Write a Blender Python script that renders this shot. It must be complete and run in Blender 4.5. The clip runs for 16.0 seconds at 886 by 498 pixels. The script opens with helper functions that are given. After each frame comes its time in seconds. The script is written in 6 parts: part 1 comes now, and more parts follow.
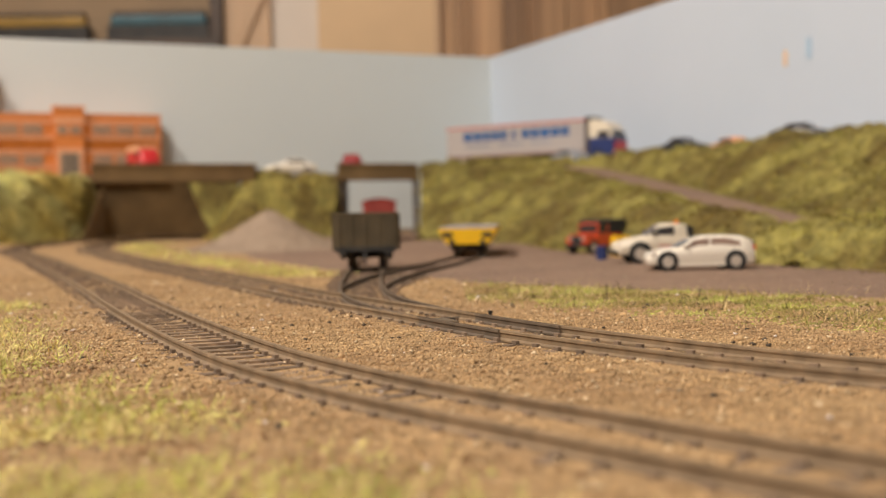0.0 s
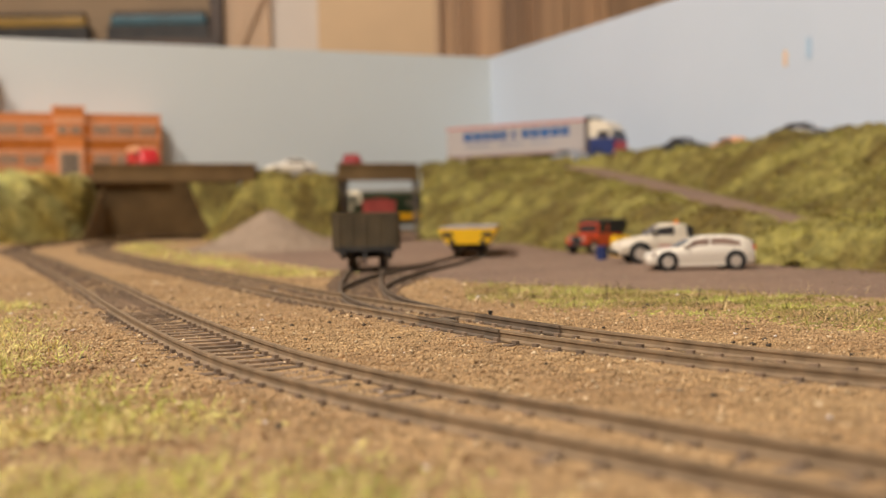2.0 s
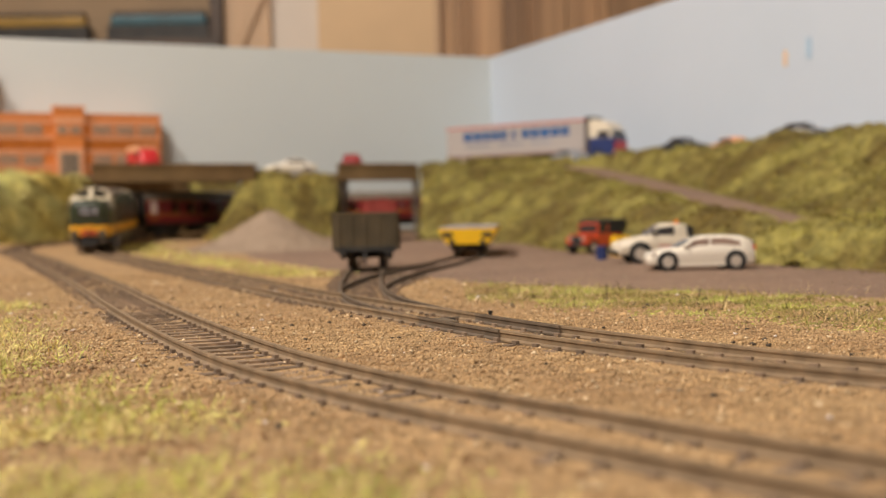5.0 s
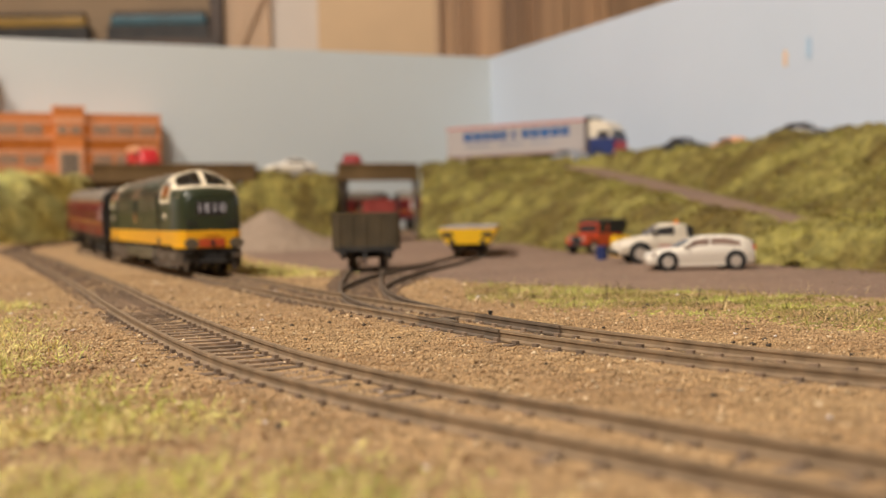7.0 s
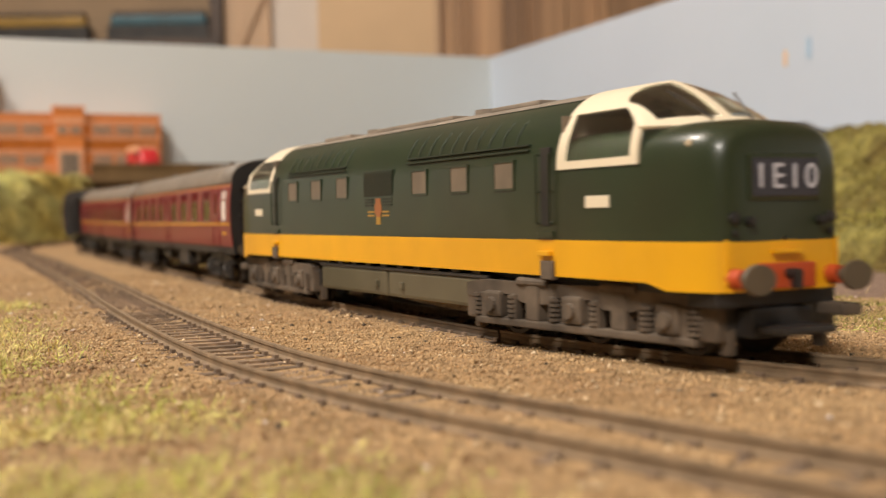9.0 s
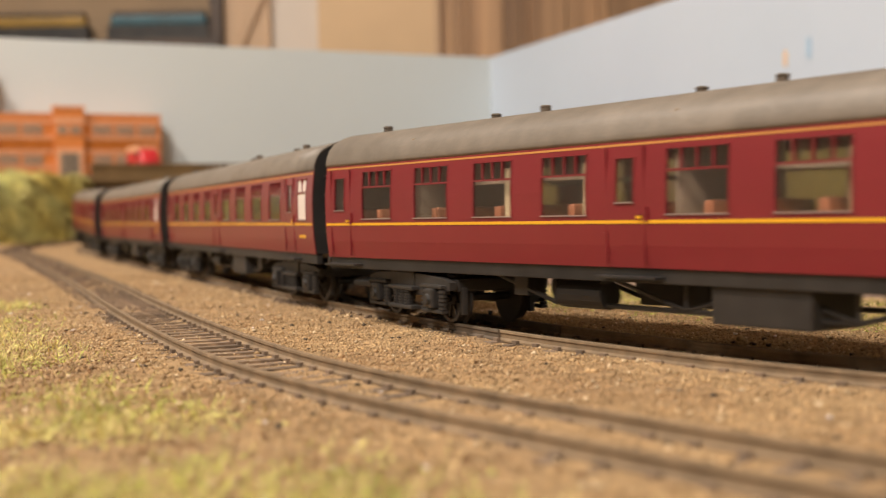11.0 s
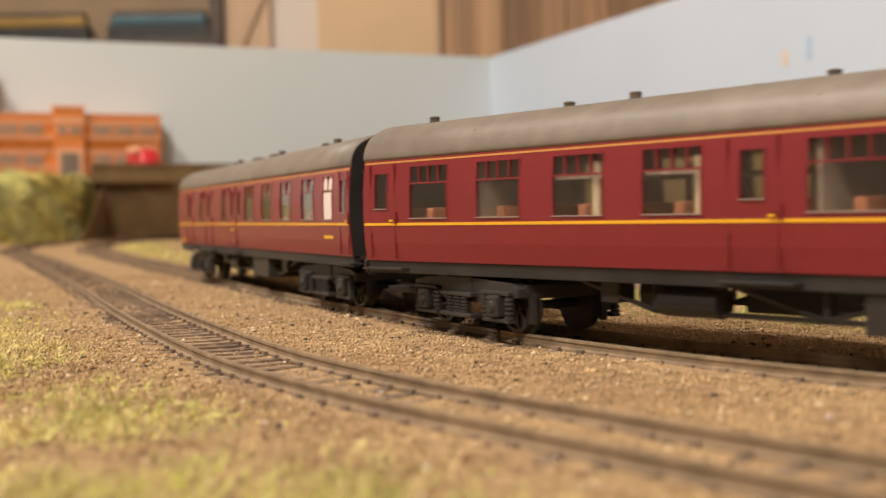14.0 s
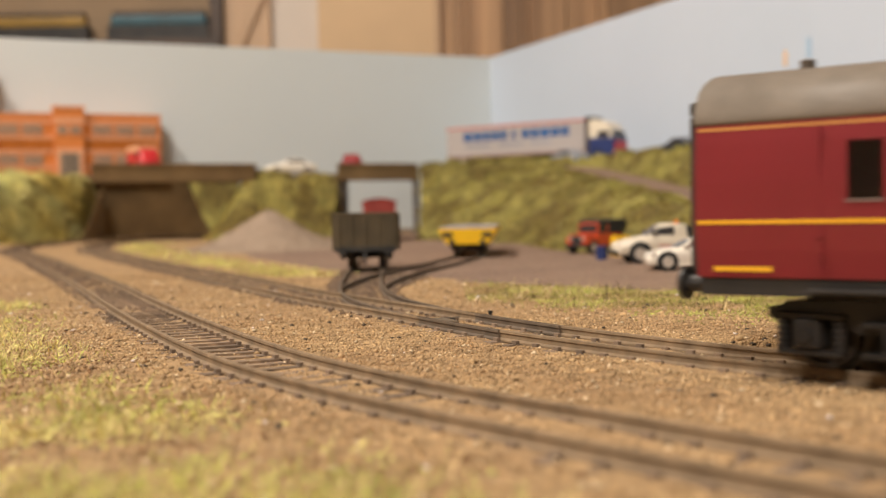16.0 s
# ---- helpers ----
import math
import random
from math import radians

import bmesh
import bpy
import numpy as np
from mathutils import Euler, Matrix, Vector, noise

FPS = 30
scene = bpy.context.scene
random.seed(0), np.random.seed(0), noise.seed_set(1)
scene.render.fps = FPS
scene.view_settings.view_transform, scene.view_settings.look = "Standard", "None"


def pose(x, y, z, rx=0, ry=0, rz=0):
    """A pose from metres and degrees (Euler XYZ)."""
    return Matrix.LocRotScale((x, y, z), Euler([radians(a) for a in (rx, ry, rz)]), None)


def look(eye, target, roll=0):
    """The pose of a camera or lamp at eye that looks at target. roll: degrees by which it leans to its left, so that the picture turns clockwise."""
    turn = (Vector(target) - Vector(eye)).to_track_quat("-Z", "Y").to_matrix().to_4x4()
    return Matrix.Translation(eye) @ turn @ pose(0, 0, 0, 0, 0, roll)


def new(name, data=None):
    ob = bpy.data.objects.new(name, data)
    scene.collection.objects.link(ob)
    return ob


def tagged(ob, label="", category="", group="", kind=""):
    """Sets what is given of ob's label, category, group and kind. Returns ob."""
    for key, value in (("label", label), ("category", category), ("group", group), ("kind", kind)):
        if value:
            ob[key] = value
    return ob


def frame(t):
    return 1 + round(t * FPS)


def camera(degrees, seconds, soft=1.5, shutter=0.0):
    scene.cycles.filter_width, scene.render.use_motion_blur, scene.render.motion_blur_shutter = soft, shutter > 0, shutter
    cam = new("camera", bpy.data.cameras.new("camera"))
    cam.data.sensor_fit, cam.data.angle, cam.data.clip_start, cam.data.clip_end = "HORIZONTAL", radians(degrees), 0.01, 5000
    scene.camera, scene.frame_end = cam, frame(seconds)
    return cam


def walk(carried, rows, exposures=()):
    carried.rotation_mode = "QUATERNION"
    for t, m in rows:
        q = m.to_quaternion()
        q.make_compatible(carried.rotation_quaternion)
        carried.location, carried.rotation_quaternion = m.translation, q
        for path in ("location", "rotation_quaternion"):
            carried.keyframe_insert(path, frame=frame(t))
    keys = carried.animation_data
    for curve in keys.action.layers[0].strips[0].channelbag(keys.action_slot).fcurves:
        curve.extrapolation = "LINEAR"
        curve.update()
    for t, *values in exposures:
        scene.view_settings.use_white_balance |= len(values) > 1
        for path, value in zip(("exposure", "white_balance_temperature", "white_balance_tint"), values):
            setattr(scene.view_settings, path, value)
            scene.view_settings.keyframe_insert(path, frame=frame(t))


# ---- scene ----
cam = camera(41.63, 16.0, soft=1.2, shutter=0.2)
cam.data.dof.use_dof = True
cam.data.dof.focus_distance = 0.272
cam.data.dof.aperture_fstop = 19.0
EYE = (0.0, 0.0, 0.0269)
AIM = (0.0, 1.0, 0.0269 - math.tan(0.030))
walk(cam, [(0.0, look(EYE, AIM, -1.146)), (16.0, look(EYE, AIM, -1.146))], exposures=[(0.0, 0.0), (8.5, 0.0), (11.0, 0.13), (15.0, 0.13), (16.0, 0.09)])

# ---- light: a ceiling lamp to the left of the layout, a second one further back ----
world = bpy.data.worlds.new("room_air")
world.use_nodes = True
world.node_tree.nodes["Background"].inputs[0].default_value = (1.0, 0.93, 0.85, 1)
world.node_tree.nodes["Background"].inputs[1].default_value = 0.11
scene.world = world


def lamp(name, eye, target, size, watts, colour):
    data = bpy.data.lights.new(name, "AREA")
    data.shape, data.size, data.energy, data.color = "DISK", size, watts, colour
    ob = new(name, data)
    ob.matrix_world = look(eye, target)
    return ob


lamp("ceiling_lamp", (-1.12, 0.5, 1.62), (-0.05, 0.7, 0.0), 0.28, 35.6, (1.0, 0.90, 0.79))
lamp("standing_lamp", (-0.5, -1.25, 1.32), (0.0, 0.6, 0.05), 0.4, 30.0, (1.0, 0.92, 0.84))


# ---- materials ----
def mat(name, base, rough=0.7, metal=0.0, var=0.25, size=20.0, bump=0.0, bump_size=None, second=None, second_amount=0.5,
        second_size=None, island=0.0, obj=0.0, coat=0.0, spec=0.5, detail=6.0, stretch=None):
    """Base colour with grain at one scale, stains of a second colour at another, bump, and variation piece by piece."""
    m = bpy.data.materials.new(name)
    m.use_nodes = True
    n, l = m.node_tree.nodes, m.node_tree.links
    b = n["Principled BSDF"]
    b.inputs["Roughness"].default_value = rough
    b.inputs["Metallic"].default_value = metal
    b.inputs["Coat Weight"].default_value = coat
    b.inputs["Specular IOR Level"].default_value = spec
    co = n.new("ShaderNodeTexCoord")
    if stretch:
        along = n.new("ShaderNodeMapping")
        along.inputs["Scale"].default_value = stretch
        l.new(co.outputs["Object"], along.inputs["Vector"])
    where = along.outputs["Vector"] if stretch else co.outputs["Object"]
    tex = n.new("ShaderNodeTexNoise")
    tex.inputs["Scale"].default_value, tex.inputs["Detail"].default_value = size, detail
    l.new(where, tex.inputs["Vector"])
    ramp = n.new("ShaderNodeMapRange")
    ramp.inputs["From Min"].default_value, ramp.inputs["From Max"].default_value = 0.3, 0.7
    ramp.inputs["To Min"].default_value, ramp.inputs["To Max"].default_value = 1 - var, 1 + var
    l.new(tex.outputs["Fac"], ramp.inputs["Value"])
    colour = n.new("ShaderNodeMix")
    colour.data_type, colour.blend_type = "RGBA", "MIX"
    colour.inputs["A"].default_value = (*base, 1)
    colour.inputs["B"].default_value = (*(second or base), 1)
    stain = n.new("ShaderNodeTexNoise")
    stain.inputs["Scale"].default_value = second_size or size * 0.23
    l.new(where, stain.inputs["Vector"])
    cut = n.new("ShaderNodeMapRange")
    cut.inputs["From Min"].default_value, cut.inputs["From Max"].default_value = 0.42, 0.62
    cut.inputs["To Max"].default_value = second_amount if second else 0.0
    l.new(stain.outputs["Fac"], cut.inputs["Value"])
    l.new(cut.outputs["Result"], colour.inputs["Factor"])
    mul = n.new("ShaderNodeVectorMath")
    mul.operation = "SCALE"
    l.new(colour.outputs["Result"], mul.inputs[0])
    l.new(ramp.outputs["Result"], mul.inputs["Scale"])
    last = mul
    if island or obj:
        geo = n.new("ShaderNodeNewGeometry" if island else "ShaderNodeObjectInfo")
        r2 = n.new("ShaderNodeMapRange")
        r2.inputs["To Min"].default_value, r2.inputs["To Max"].default_value = 1 - (island or obj), 1 + (island or obj)
        l.new(geo.outputs["Random Per Island" if island else "Random"], r2.inputs["Value"])
        mul2 = n.new("ShaderNodeVectorMath")
        mul2.operation = "SCALE"
        l.new(mul.outputs["Vector"], mul2.inputs[0])
        l.new(r2.outputs["Result"], mul2.inputs["Scale"])
        last = mul2
    l.new(last.outputs["Vector"], b.inputs["Base Color"])
    if bump:
        bt = n.new("ShaderNodeTexNoise")
        bt.inputs["Scale"].default_value, bt.inputs["Detail"].default_value = bump_size or size * 3, 8.0
        l.new(where, bt.inputs["Vector"])
        bn = n.new("ShaderNodeBump")
        bn.inputs["Strength"].default_value, bn.inputs["Distance"].default_value = 1.0, bump
        l.new(bt.outputs["Fac"], bn.inputs["Height"])
        l.new(bn.outputs["Normal"], b.inputs["Normal"])
    return m


def glass(name, tint=(0.9, 0.95, 0.95), rough=0.02, ior=1.3):
    m = bpy.data.materials.new(name)
    m.use_nodes = True
    b = m.node_tree.nodes["Principled BSDF"]
    b.inputs["Base Color"].default_value = (*tint, 1)
    b.inputs["Roughness"].default_value = rough
    b.inputs["Transmission Weight"].default_value = 1.0
    b.inputs["IOR"].default_value = ior
    return m


M = {
    "earth": mat("tan_ballast_earth", (0.40, 0.26, 0.128), 0.95, var=0.4, size=420, bump=0.0006, bump_size=900, second=(0.27, 0.165, 0.085), second_amount=0.6, second_size=28),
    "stone": mat("tan_granules", (0.445, 0.298, 0.15), 0.9, var=0.2, size=300, island=0.34, second=(0.36, 0.225, 0.11), second_amount=0.7, second_size=30),
    "yard": mat("brown_grey_yard_ground", (0.245, 0.160, 0.112), 0.95, var=0.2, size=300, bump=0.0004, bump_size=1200, second=(0.185, 0.120, 0.088), second_amount=0.6, second_size=14),
    "gravel": mat("gravel_heap", (0.35, 0.265, 0.195), 0.95, var=0.18, size=500, bump=0.0004, bump_size=700, second=(0.30, 0.225, 0.165), second_size=40),
    "flock": mat("bank_scatter", (0.13, 0.095, 0.022), 0.95, var=0.45, size=130, bump=0.002, bump_size=260, second=(0.27, 0.235, 0.06), second_amount=0.85, second_size=26),
    "clump": mat("foliage_clumps", (0.17, 0.125, 0.028), 0.95, var=0.3, size=90, island=0.35, second=(0.38, 0.34, 0.085), second_amount=0.9, second_size=26),
    # pale foliage, its colour raised further to brighten the dimly lit corner bank
    "brightened_clump": mat("pale_foliage_clumps_brightened", (0.50, 0.40, 0.11), 0.95, var=0.3, size=60, island=0.35, second=(0.82, 0.78, 0.34), second_amount=0.8, second_size=16),
    "grass": mat("static_grass", (0.53, 0.53, 0.13), 0.85, var=0.3, size=45, island=0.3, second=(0.72, 0.61, 0.24), second_amount=0.85, second_size=24),
    "strip_grass": mat("yard_edge_grass", (0.25, 0.20, 0.055), 0.85, var=0.35, size=70, island=0.35, second=(0.48, 0.51, 0.11), second_amount=0.95, second_size=27),
    "brown_scatter": mat("red_brown_scatter", (0.24, 0.13, 0.055), 0.9, island=0.4),
    "pale_grain": mat("pale_tan_grains", (0.70, 0.54, 0.34), 0.6, island=0.3),
    "rib_green": mat("matt_green_ribs", (0.026, 0.043, 0.022), 0.6),
    "bank_fibre": mat("bank_fibres", (0.185, 0.125, 0.024), 0.85, var=0.5, size=62, island=0.25, second=(0.41, 0.385, 0.085), second_amount=0.95, second_size=24),
    "mound_fibre": mat("ochre_bank_fibres", (0.38, 0.265, 0.06), 0.85, var=0.4, size=60, island=0.25, second=(0.62, 0.53, 0.15), second_amount=0.95, second_size=24),
    # fibres of the same bank: pale, with extra brightness put in the colour
    "brightened_fibre": mat("pale_bank_fibres_brightened", (0.52, 0.40, 0.10), 0.85, var=0.5, size=40, island=0.25, second=(0.90, 0.88, 0.42), second_amount=1.0, second_size=13),
    "dry": mat("straw_fibres", (0.64, 0.48, 0.23), 0.8, var=0.2, size=60, island=0.5),
    "twig": mat("dark_debris", (0.10, 0.075, 0.05), 0.9, island=0.5),
    "rail_side": mat("rusty_rail_side", (0.21, 0.145, 0.085), 0.8, var=0.25, size=250, second=(0.27, 0.185, 0.105), second_size=60),
    "dark_rail": mat("dark_unused_rail", (0.115, 0.083, 0.056), 0.7, var=0.25, size=200),
    "track_dirt": mat("dark_track_dirt", (0.17, 0.115, 0.078), 0.95, var=0.2, size=200, island=0.35),
    "rail_top": mat("worn_rail_head", (0.34, 0.255, 0.16), 0.45, metal=0.5, var=0.15, size=120),
    "sleeper": mat("weathered_sleeper", (0.20, 0.14, 0.095), 0.9, var=0.3, size=500, obj=0.3, second=(0.26, 0.18, 0.11), second_amount=0.7, second_size=120),
    # one backdrop paint in two tones: warmer and cooler light put in the colour
    "warm_lit_board": mat("pale_backdrop_paint_warm_lit", (0.60, 0.65, 0.665), 0.85, var=0.03, size=5, bump=0.0002, bump_size=300, second=(0.585, 0.615, 0.605), second_size=2.5),
    "cool_lit_board": mat("pale_backdrop_paint_cool_lit", (0.55, 0.625, 0.73), 0.85, var=0.03, size=5, bump=0.0002, bump_size=300, second=(0.56, 0.61, 0.70), second_size=2.5),
    "brown_card": mat("brown_painted_card", (0.19, 0.12, 0.05), 0.9, var=0.2, size=40, second=(0.14, 0.085, 0.035), second_size=14),
    "road": mat("grey_road_card", (0.19, 0.16, 0.14), 0.9, var=0.2, size=120, bump=0.0003, second=(0.25, 0.2, 0.16), second_size=20),
    "plaster": mat("cream_room_paint", (0.72, 0.66, 0.57), 0.9, var=0.04, size=6, bump=0.001, bump_size=60),
    "carpet": mat("beige_carpet", (0.3, 0.25, 0.2), 1.0, var=0.3, size=100),
}


# ---- mesh helpers; all shapes are drawn in millimetres ----
MM = 0.001


def mesh_of(name, bm, material, smooth=False):
    me = bpy.data.meshes.new(name)
    bm.to_mesh(me)
    bm.free()
    me.transform(Matrix.Diagonal((MM, MM, MM, 1)))
    for mt in (material if isinstance(material, (list, tuple)) else [material]):
        me.materials.append(mt)
    if smooth:
        for p in me.polygons:
            p.use_smooth = True
    return me


def part(name, bm, material, parent=None, label="", smooth=False, at=None):
    """Links a bmesh (or a ready mesh) as ONE mesh object, under a thing or a part where parent is given."""
    me = bm if isinstance(bm, bpy.types.Mesh) else mesh_of(name, bm, material, smooth)
    ob = new(name, me)
    ob.parent = parent
    if at is not None:
        ob.matrix_basis = at
    if label:
        ob["label"] = label
    return ob


def at_mm(x, y, z, rx=0, ry=0, rz=0):
    return pose(x * MM, y * MM, z * MM, rx, ry, rz)


def thing(name, label, category, group="", kind=""):
    return tagged(new(name), label, category, group, kind)


def box(bm, x0, x1, y0, y1, z0, z1, bevel=0.0, m=None):
    """A box between limits, its edges bevelled."""
    r = bmesh.ops.create_cube(bm, size=1.0)
    vs = r["verts"]
    for v in vs:
        v.co = Vector((x0 + (v.co.x + 0.5) * (x1 - x0), y0 + (v.co.y + 0.5) * (y1 - y0), z0 + (v.co.z + 0.5) * (z1 - z0)))
    if bevel:
        es = list({e for v in vs for e in v.link_edges})
        r = bmesh.ops.bevel(bm, geom=es, offset=bevel, segments=2, affect="EDGES", profile=0.6)
        vs = list({v for f in r["faces"] for v in f.verts} | {v for v in vs if v.is_valid})
    if m is not None:
        bmesh.ops.transform(bm, matrix=m, verts=[v for v in vs if v.is_valid])
    return bm


def boxed(*a, **k):
    return box(bmesh.new(), *a, **k)


def tube(bm, p0, p1, r0, r1=None, n=12):
    """A round bar from p0 to p1."""
    p0, p1 = Vector(p0), Vector(p1)
    d = p1 - p0
    m = Matrix.Translation((p0 + p1) / 2) @ d.to_track_quat("Z", "Y").to_matrix().to_4x4()
    bmesh.ops.create_cone(bm, cap_ends=True, segments=n, radius1=r0, radius2=r0 if r1 is None else r1, depth=d.length, matrix=m)
    return bm


def sweep(bm, section, path, closed=False, caps=True):
    """Joins copies of a closed section (lists of Vectors, one ring a station) with faces."""
    rings = [[bm.verts.new(p) for p in ring] for ring in path]
    n = len(rings[0])
    for a, b in zip(rings, rings[1:]):
        for i in range(n):
            bm.faces.new((a[i], a[(i + 1) % n], b[(i + 1) % n], b[i]))
    if caps:
        bm.faces.new(rings[0][::-1])
        bm.faces.new(rings[-1])
    return bm


def prism(bm, outline, y0, y1):
    """An outline in x and z, given depth along y."""
    sweep(bm, None, [[Vector((x, y0, z)) for x, z in outline], [Vector((x, y1, z)) for x, z in outline]])
    bmesh.ops.recalc_face_normals(bm, faces=bm.faces)
    return bm


def bulk(name, verts, faces, material, label, category, kind="stuff", parent=None):
    """A mesh of very many small pieces, from arrays in millimetres."""
    me = bpy.data.meshes.new(name)
    v = (np.asarray(verts, dtype=np.float32) * MM)
    f = np.asarray(faces, dtype=np.int32)
    me.vertices.add(len(v))
    me.vertices.foreach_set("co", v.ravel())
    k = f.shape[1]
    me.loops.add(f.size)
    me.loops.foreach_set("vertex_index", f.ravel())
    me.polygons.add(len(f))
    me.polygons.foreach_set("loop_start", np.arange(0, f.size, k, dtype=np.int32))
    me.update(calc_edges=True)
    me.validate()
    me.materials.append(material)
    ob = new(name, me)
    ob.parent = parent
    if label:
        tagged(ob, label, category, kind=kind)
    elif kind:
        ob["kind"] = kind
    return ob


# ---- the plan: track lines, in millimetres ----
def spline(points, step=4.0):
    """A smooth line through the points, resampled at even steps."""
    p = np.array([points[0]] + list(points) + [points[-1]], float)
    p[0], p[-1] = 2 * p[1] - p[2], 2 * p[-2] - p[-3]
    out = []
    for i in range(1, len(p) - 2):
        t = np.linspace(0, 1, 24, endpoint=False)[:, None]
        a, b, c, d = p[i - 1], p[i], p[i + 1], p[i + 2]
        out.append(0.5 * (2 * b + (c - a) * t + (2 * a - 5 * b + 4 * c - d) * t ** 2 + (3 * b - a - 3 * c + d) * t ** 3))
    out = np.vstack(out + [p[-2][None]])
    s = np.r_[0, np.cumsum(np.linalg.norm(np.diff(out, axis=0), axis=1))]
    q = np.arange(0, s[-1], step)
    out = np.stack([np.interp(q, s, out[:, 0]), np.interp(q, s, out[:, 1])], 1)
    for _ in range(6):
        out[1:-1] = (out[:-2] + 2 * out[1:-1] + out[2:]) / 4
    return out


def grade(x, y):
    """Height of the line above the front of the layout: it climbs a little towards the back."""
    t = np.clip((np.asarray(y, float) - 780) / 470, 0, 1)
    return 7.5 * t * t * (3 - 2 * t)


MAIN = spline([(2100, 1600), (1200, 1590), (600, 1590), (250, 1588), (120, 1582), (-20, 1556), (-140, 1500), (-230, 1420), (-292, 1318), (-320, 1210), (-325, 1130), (-316, 1055),
               (-295, 990), (-262, 920), (-189, 753), (-161, 684), (-89, 516), (-59, 440), (-30, 375), (-6, 325), (20, 272), (41.5, 236.5),
               (59, 211.5), (80, 187), (114, 152), (158, 114), (215, 78), (285, 44), (370, 12), (480, -18), (700, -62), (1100, -110), (2400, -160)])
OUTER = spline([(2100, 1668), (600, 1660), (120, 1650), (-60, 1615), (-200, 1545), (-290, 1440), (-350, 1335), (-382, 1240), (-394, 1165), (-392, 1090), (-374, 1015), (-300, 865), (-228, 693), (-159, 527), (-95, 365),
                (-58, 276), (-37.5, 231), (-23.5, 206), (-11.5, 187), (0, 170.5), (11.5, 156), (24, 140), (37, 124), (55, 105), (82, 80), (120, 48),
                (180, 5), (270, -45), (420, -95), (700, -140), (1200, -190), (2400, -240)])
SIDING = spline([(20, 271), (2, 308), (-14, 350), (-25, 395), (-31, 440), (-35, 500), (-39.5, 600), (-46, 800), (-62, 1180), (-66, 1380)])
SPUR = spline([(-31, 440), (-30, 470), (-25, 520), (-15, 580), (0, 655), (14, 742), (22, 840), (26, 900)])


def frames_of(line):
    t = np.gradient(line, axis=0)
    t /= np.linalg.norm(t, axis=1)[:, None]
    return t, np.stack([-t[:, 1], t[:, 0]], 1)


def rail_mesh(line, offset, lift=0.0, side="rail_side"):
    """A rail with foot, web and head, swept along one side of a line."""
    t, n = frames_of(line)
    z = grade(line[:, 0], line[:, 1]) + lift
    sec = [(-1.0, -2.5), (-1.0, -2.1), (-0.3, -1.7), (-0.3, -0.85), (-0.55, -0.6), (-0.5, -0.08), (-0.35, 0), (0.35, 0), (0.5, -0.08), (0.55, -0.6), (0.3, -0.85), (0.3, -1.7), (1.0, -2.1), (1.0, -2.5)]
    rings = []
    for i in range(len(line)):
        c = line[i] + n[i] * offset
        rings.append([Vector((c[0] + n[i][0] * u, c[1] + n[i][1] * u, z[i] + h)) for u, h in sec])
    bm = bmesh.new()
    sweep(bm, None, rings)
    bm.normal_update()
    for f in bm.faces:
        if f.normal.z > 0.9 and f.calc_center_median().z > -0.3 + min(z):
            if all(abs(v.co.z - grade(v.co.x, v.co.y) - lift) < 0.05 for v in f.verts):
                f.material_index = 1
    return mesh_of("rail", bm, [M[side], M["rail_top"] if side == "rail_side" else M[side]])


def sleeper_mesh(seed):
    rng = random.Random(seed)
    bm = bmesh.new()
    box(bm, -1.7, 1.7, -12.7, 12.7, -4.2, -2.5)
    for v in bm.verts:
        v.co += Vector((rng.uniform(-0.15, 0.15), rng.uniform(-0.4, 0.4), rng.uniform(-0.12, 0.08)))
    for y in (-8.3, 8.3):
        for d in (-1.35, 1.35):
            box(bm, -0.9, 0.9, y + d - 0.45, y + d + 0.45, -2.5, -1.75)
    return mesh_of("sleeper", bm, M["sleeper"])


SLEEPERS = [sleeper_mesh(k) for k in range(6)]


def lay_track(name, line, label, pitch=7.6, near=900.0, start=0.0, side="rail_side"):
    track = tagged(new(name), label, "track", kind="structure")
    for off in (-8.25, 8.25):
        part("rail", rail_mesh(line, off, 0.0, side), None, track)
    s = np.r_[0, np.cumsum(np.linalg.norm(np.diff(line, axis=0), axis=1))]
    t, n = frames_of(line)
    rest = bmesh.new()
    rng = random.Random(len(line))
    for k, q in enumerate(np.arange(start, s[-1] - 4, pitch)):
        x, y = np.interp(q, s, line[:, 0]), np.interp(q, s, line[:, 1])
        a = math.atan2(np.interp(q, s, t[:, 1]), np.interp(q, s, t[:, 0]))
        m = Matrix.Translation((x, y, float(grade(x, y)))) @ Matrix.Rotation(a + rng.uniform(-0.02, 0.02), 4, "Z")
        if 60 < y < near and -330 < x < 160:
            mm = Matrix.Translation(m.translation * MM) @ m.to_3x3().to_4x4()
            part("sleeper", SLEEPERS[k % 6], None, track, at=mm)
        elif abs(x) < 700:
            box(rest, -1.7, 1.7, -14.5, 14.5, -4.2, -2.45, m=m)
    if rest.verts:
        ob = part("far_sleepers", rest, M["sleeper"], track)
        ob["kind"] = "stuff"
    else:
        rest.free()
    return track


lay_track("track_main", MAIN, "curved model railway track with rusty brown rails", near=820)
lay_track("track_outer", OUTER, "weathered model track half sunk in tan ballast", near=820)
lay_track("track_siding", SIDING, "short siding track leading to the parked wagon", start=60, near=700, side="dark_rail")
lay_track("track_spur", SPUR, "short spur track curving to the yellow wagon", start=14, near=700, side="dark_rail")


# ---- the large structure ----
CORNER = np.array([76.0, 1725.0])
ALONG = np.array([0.3756, -0.9268])      # the right-hand board, from the corner towards the viewer
INTO = np.array([-0.9268, -0.3756])      # from that board into the layout


def smooth(t):
    t = np.clip(t, 0, 1)
    return t * t * (3 - 2 * t)


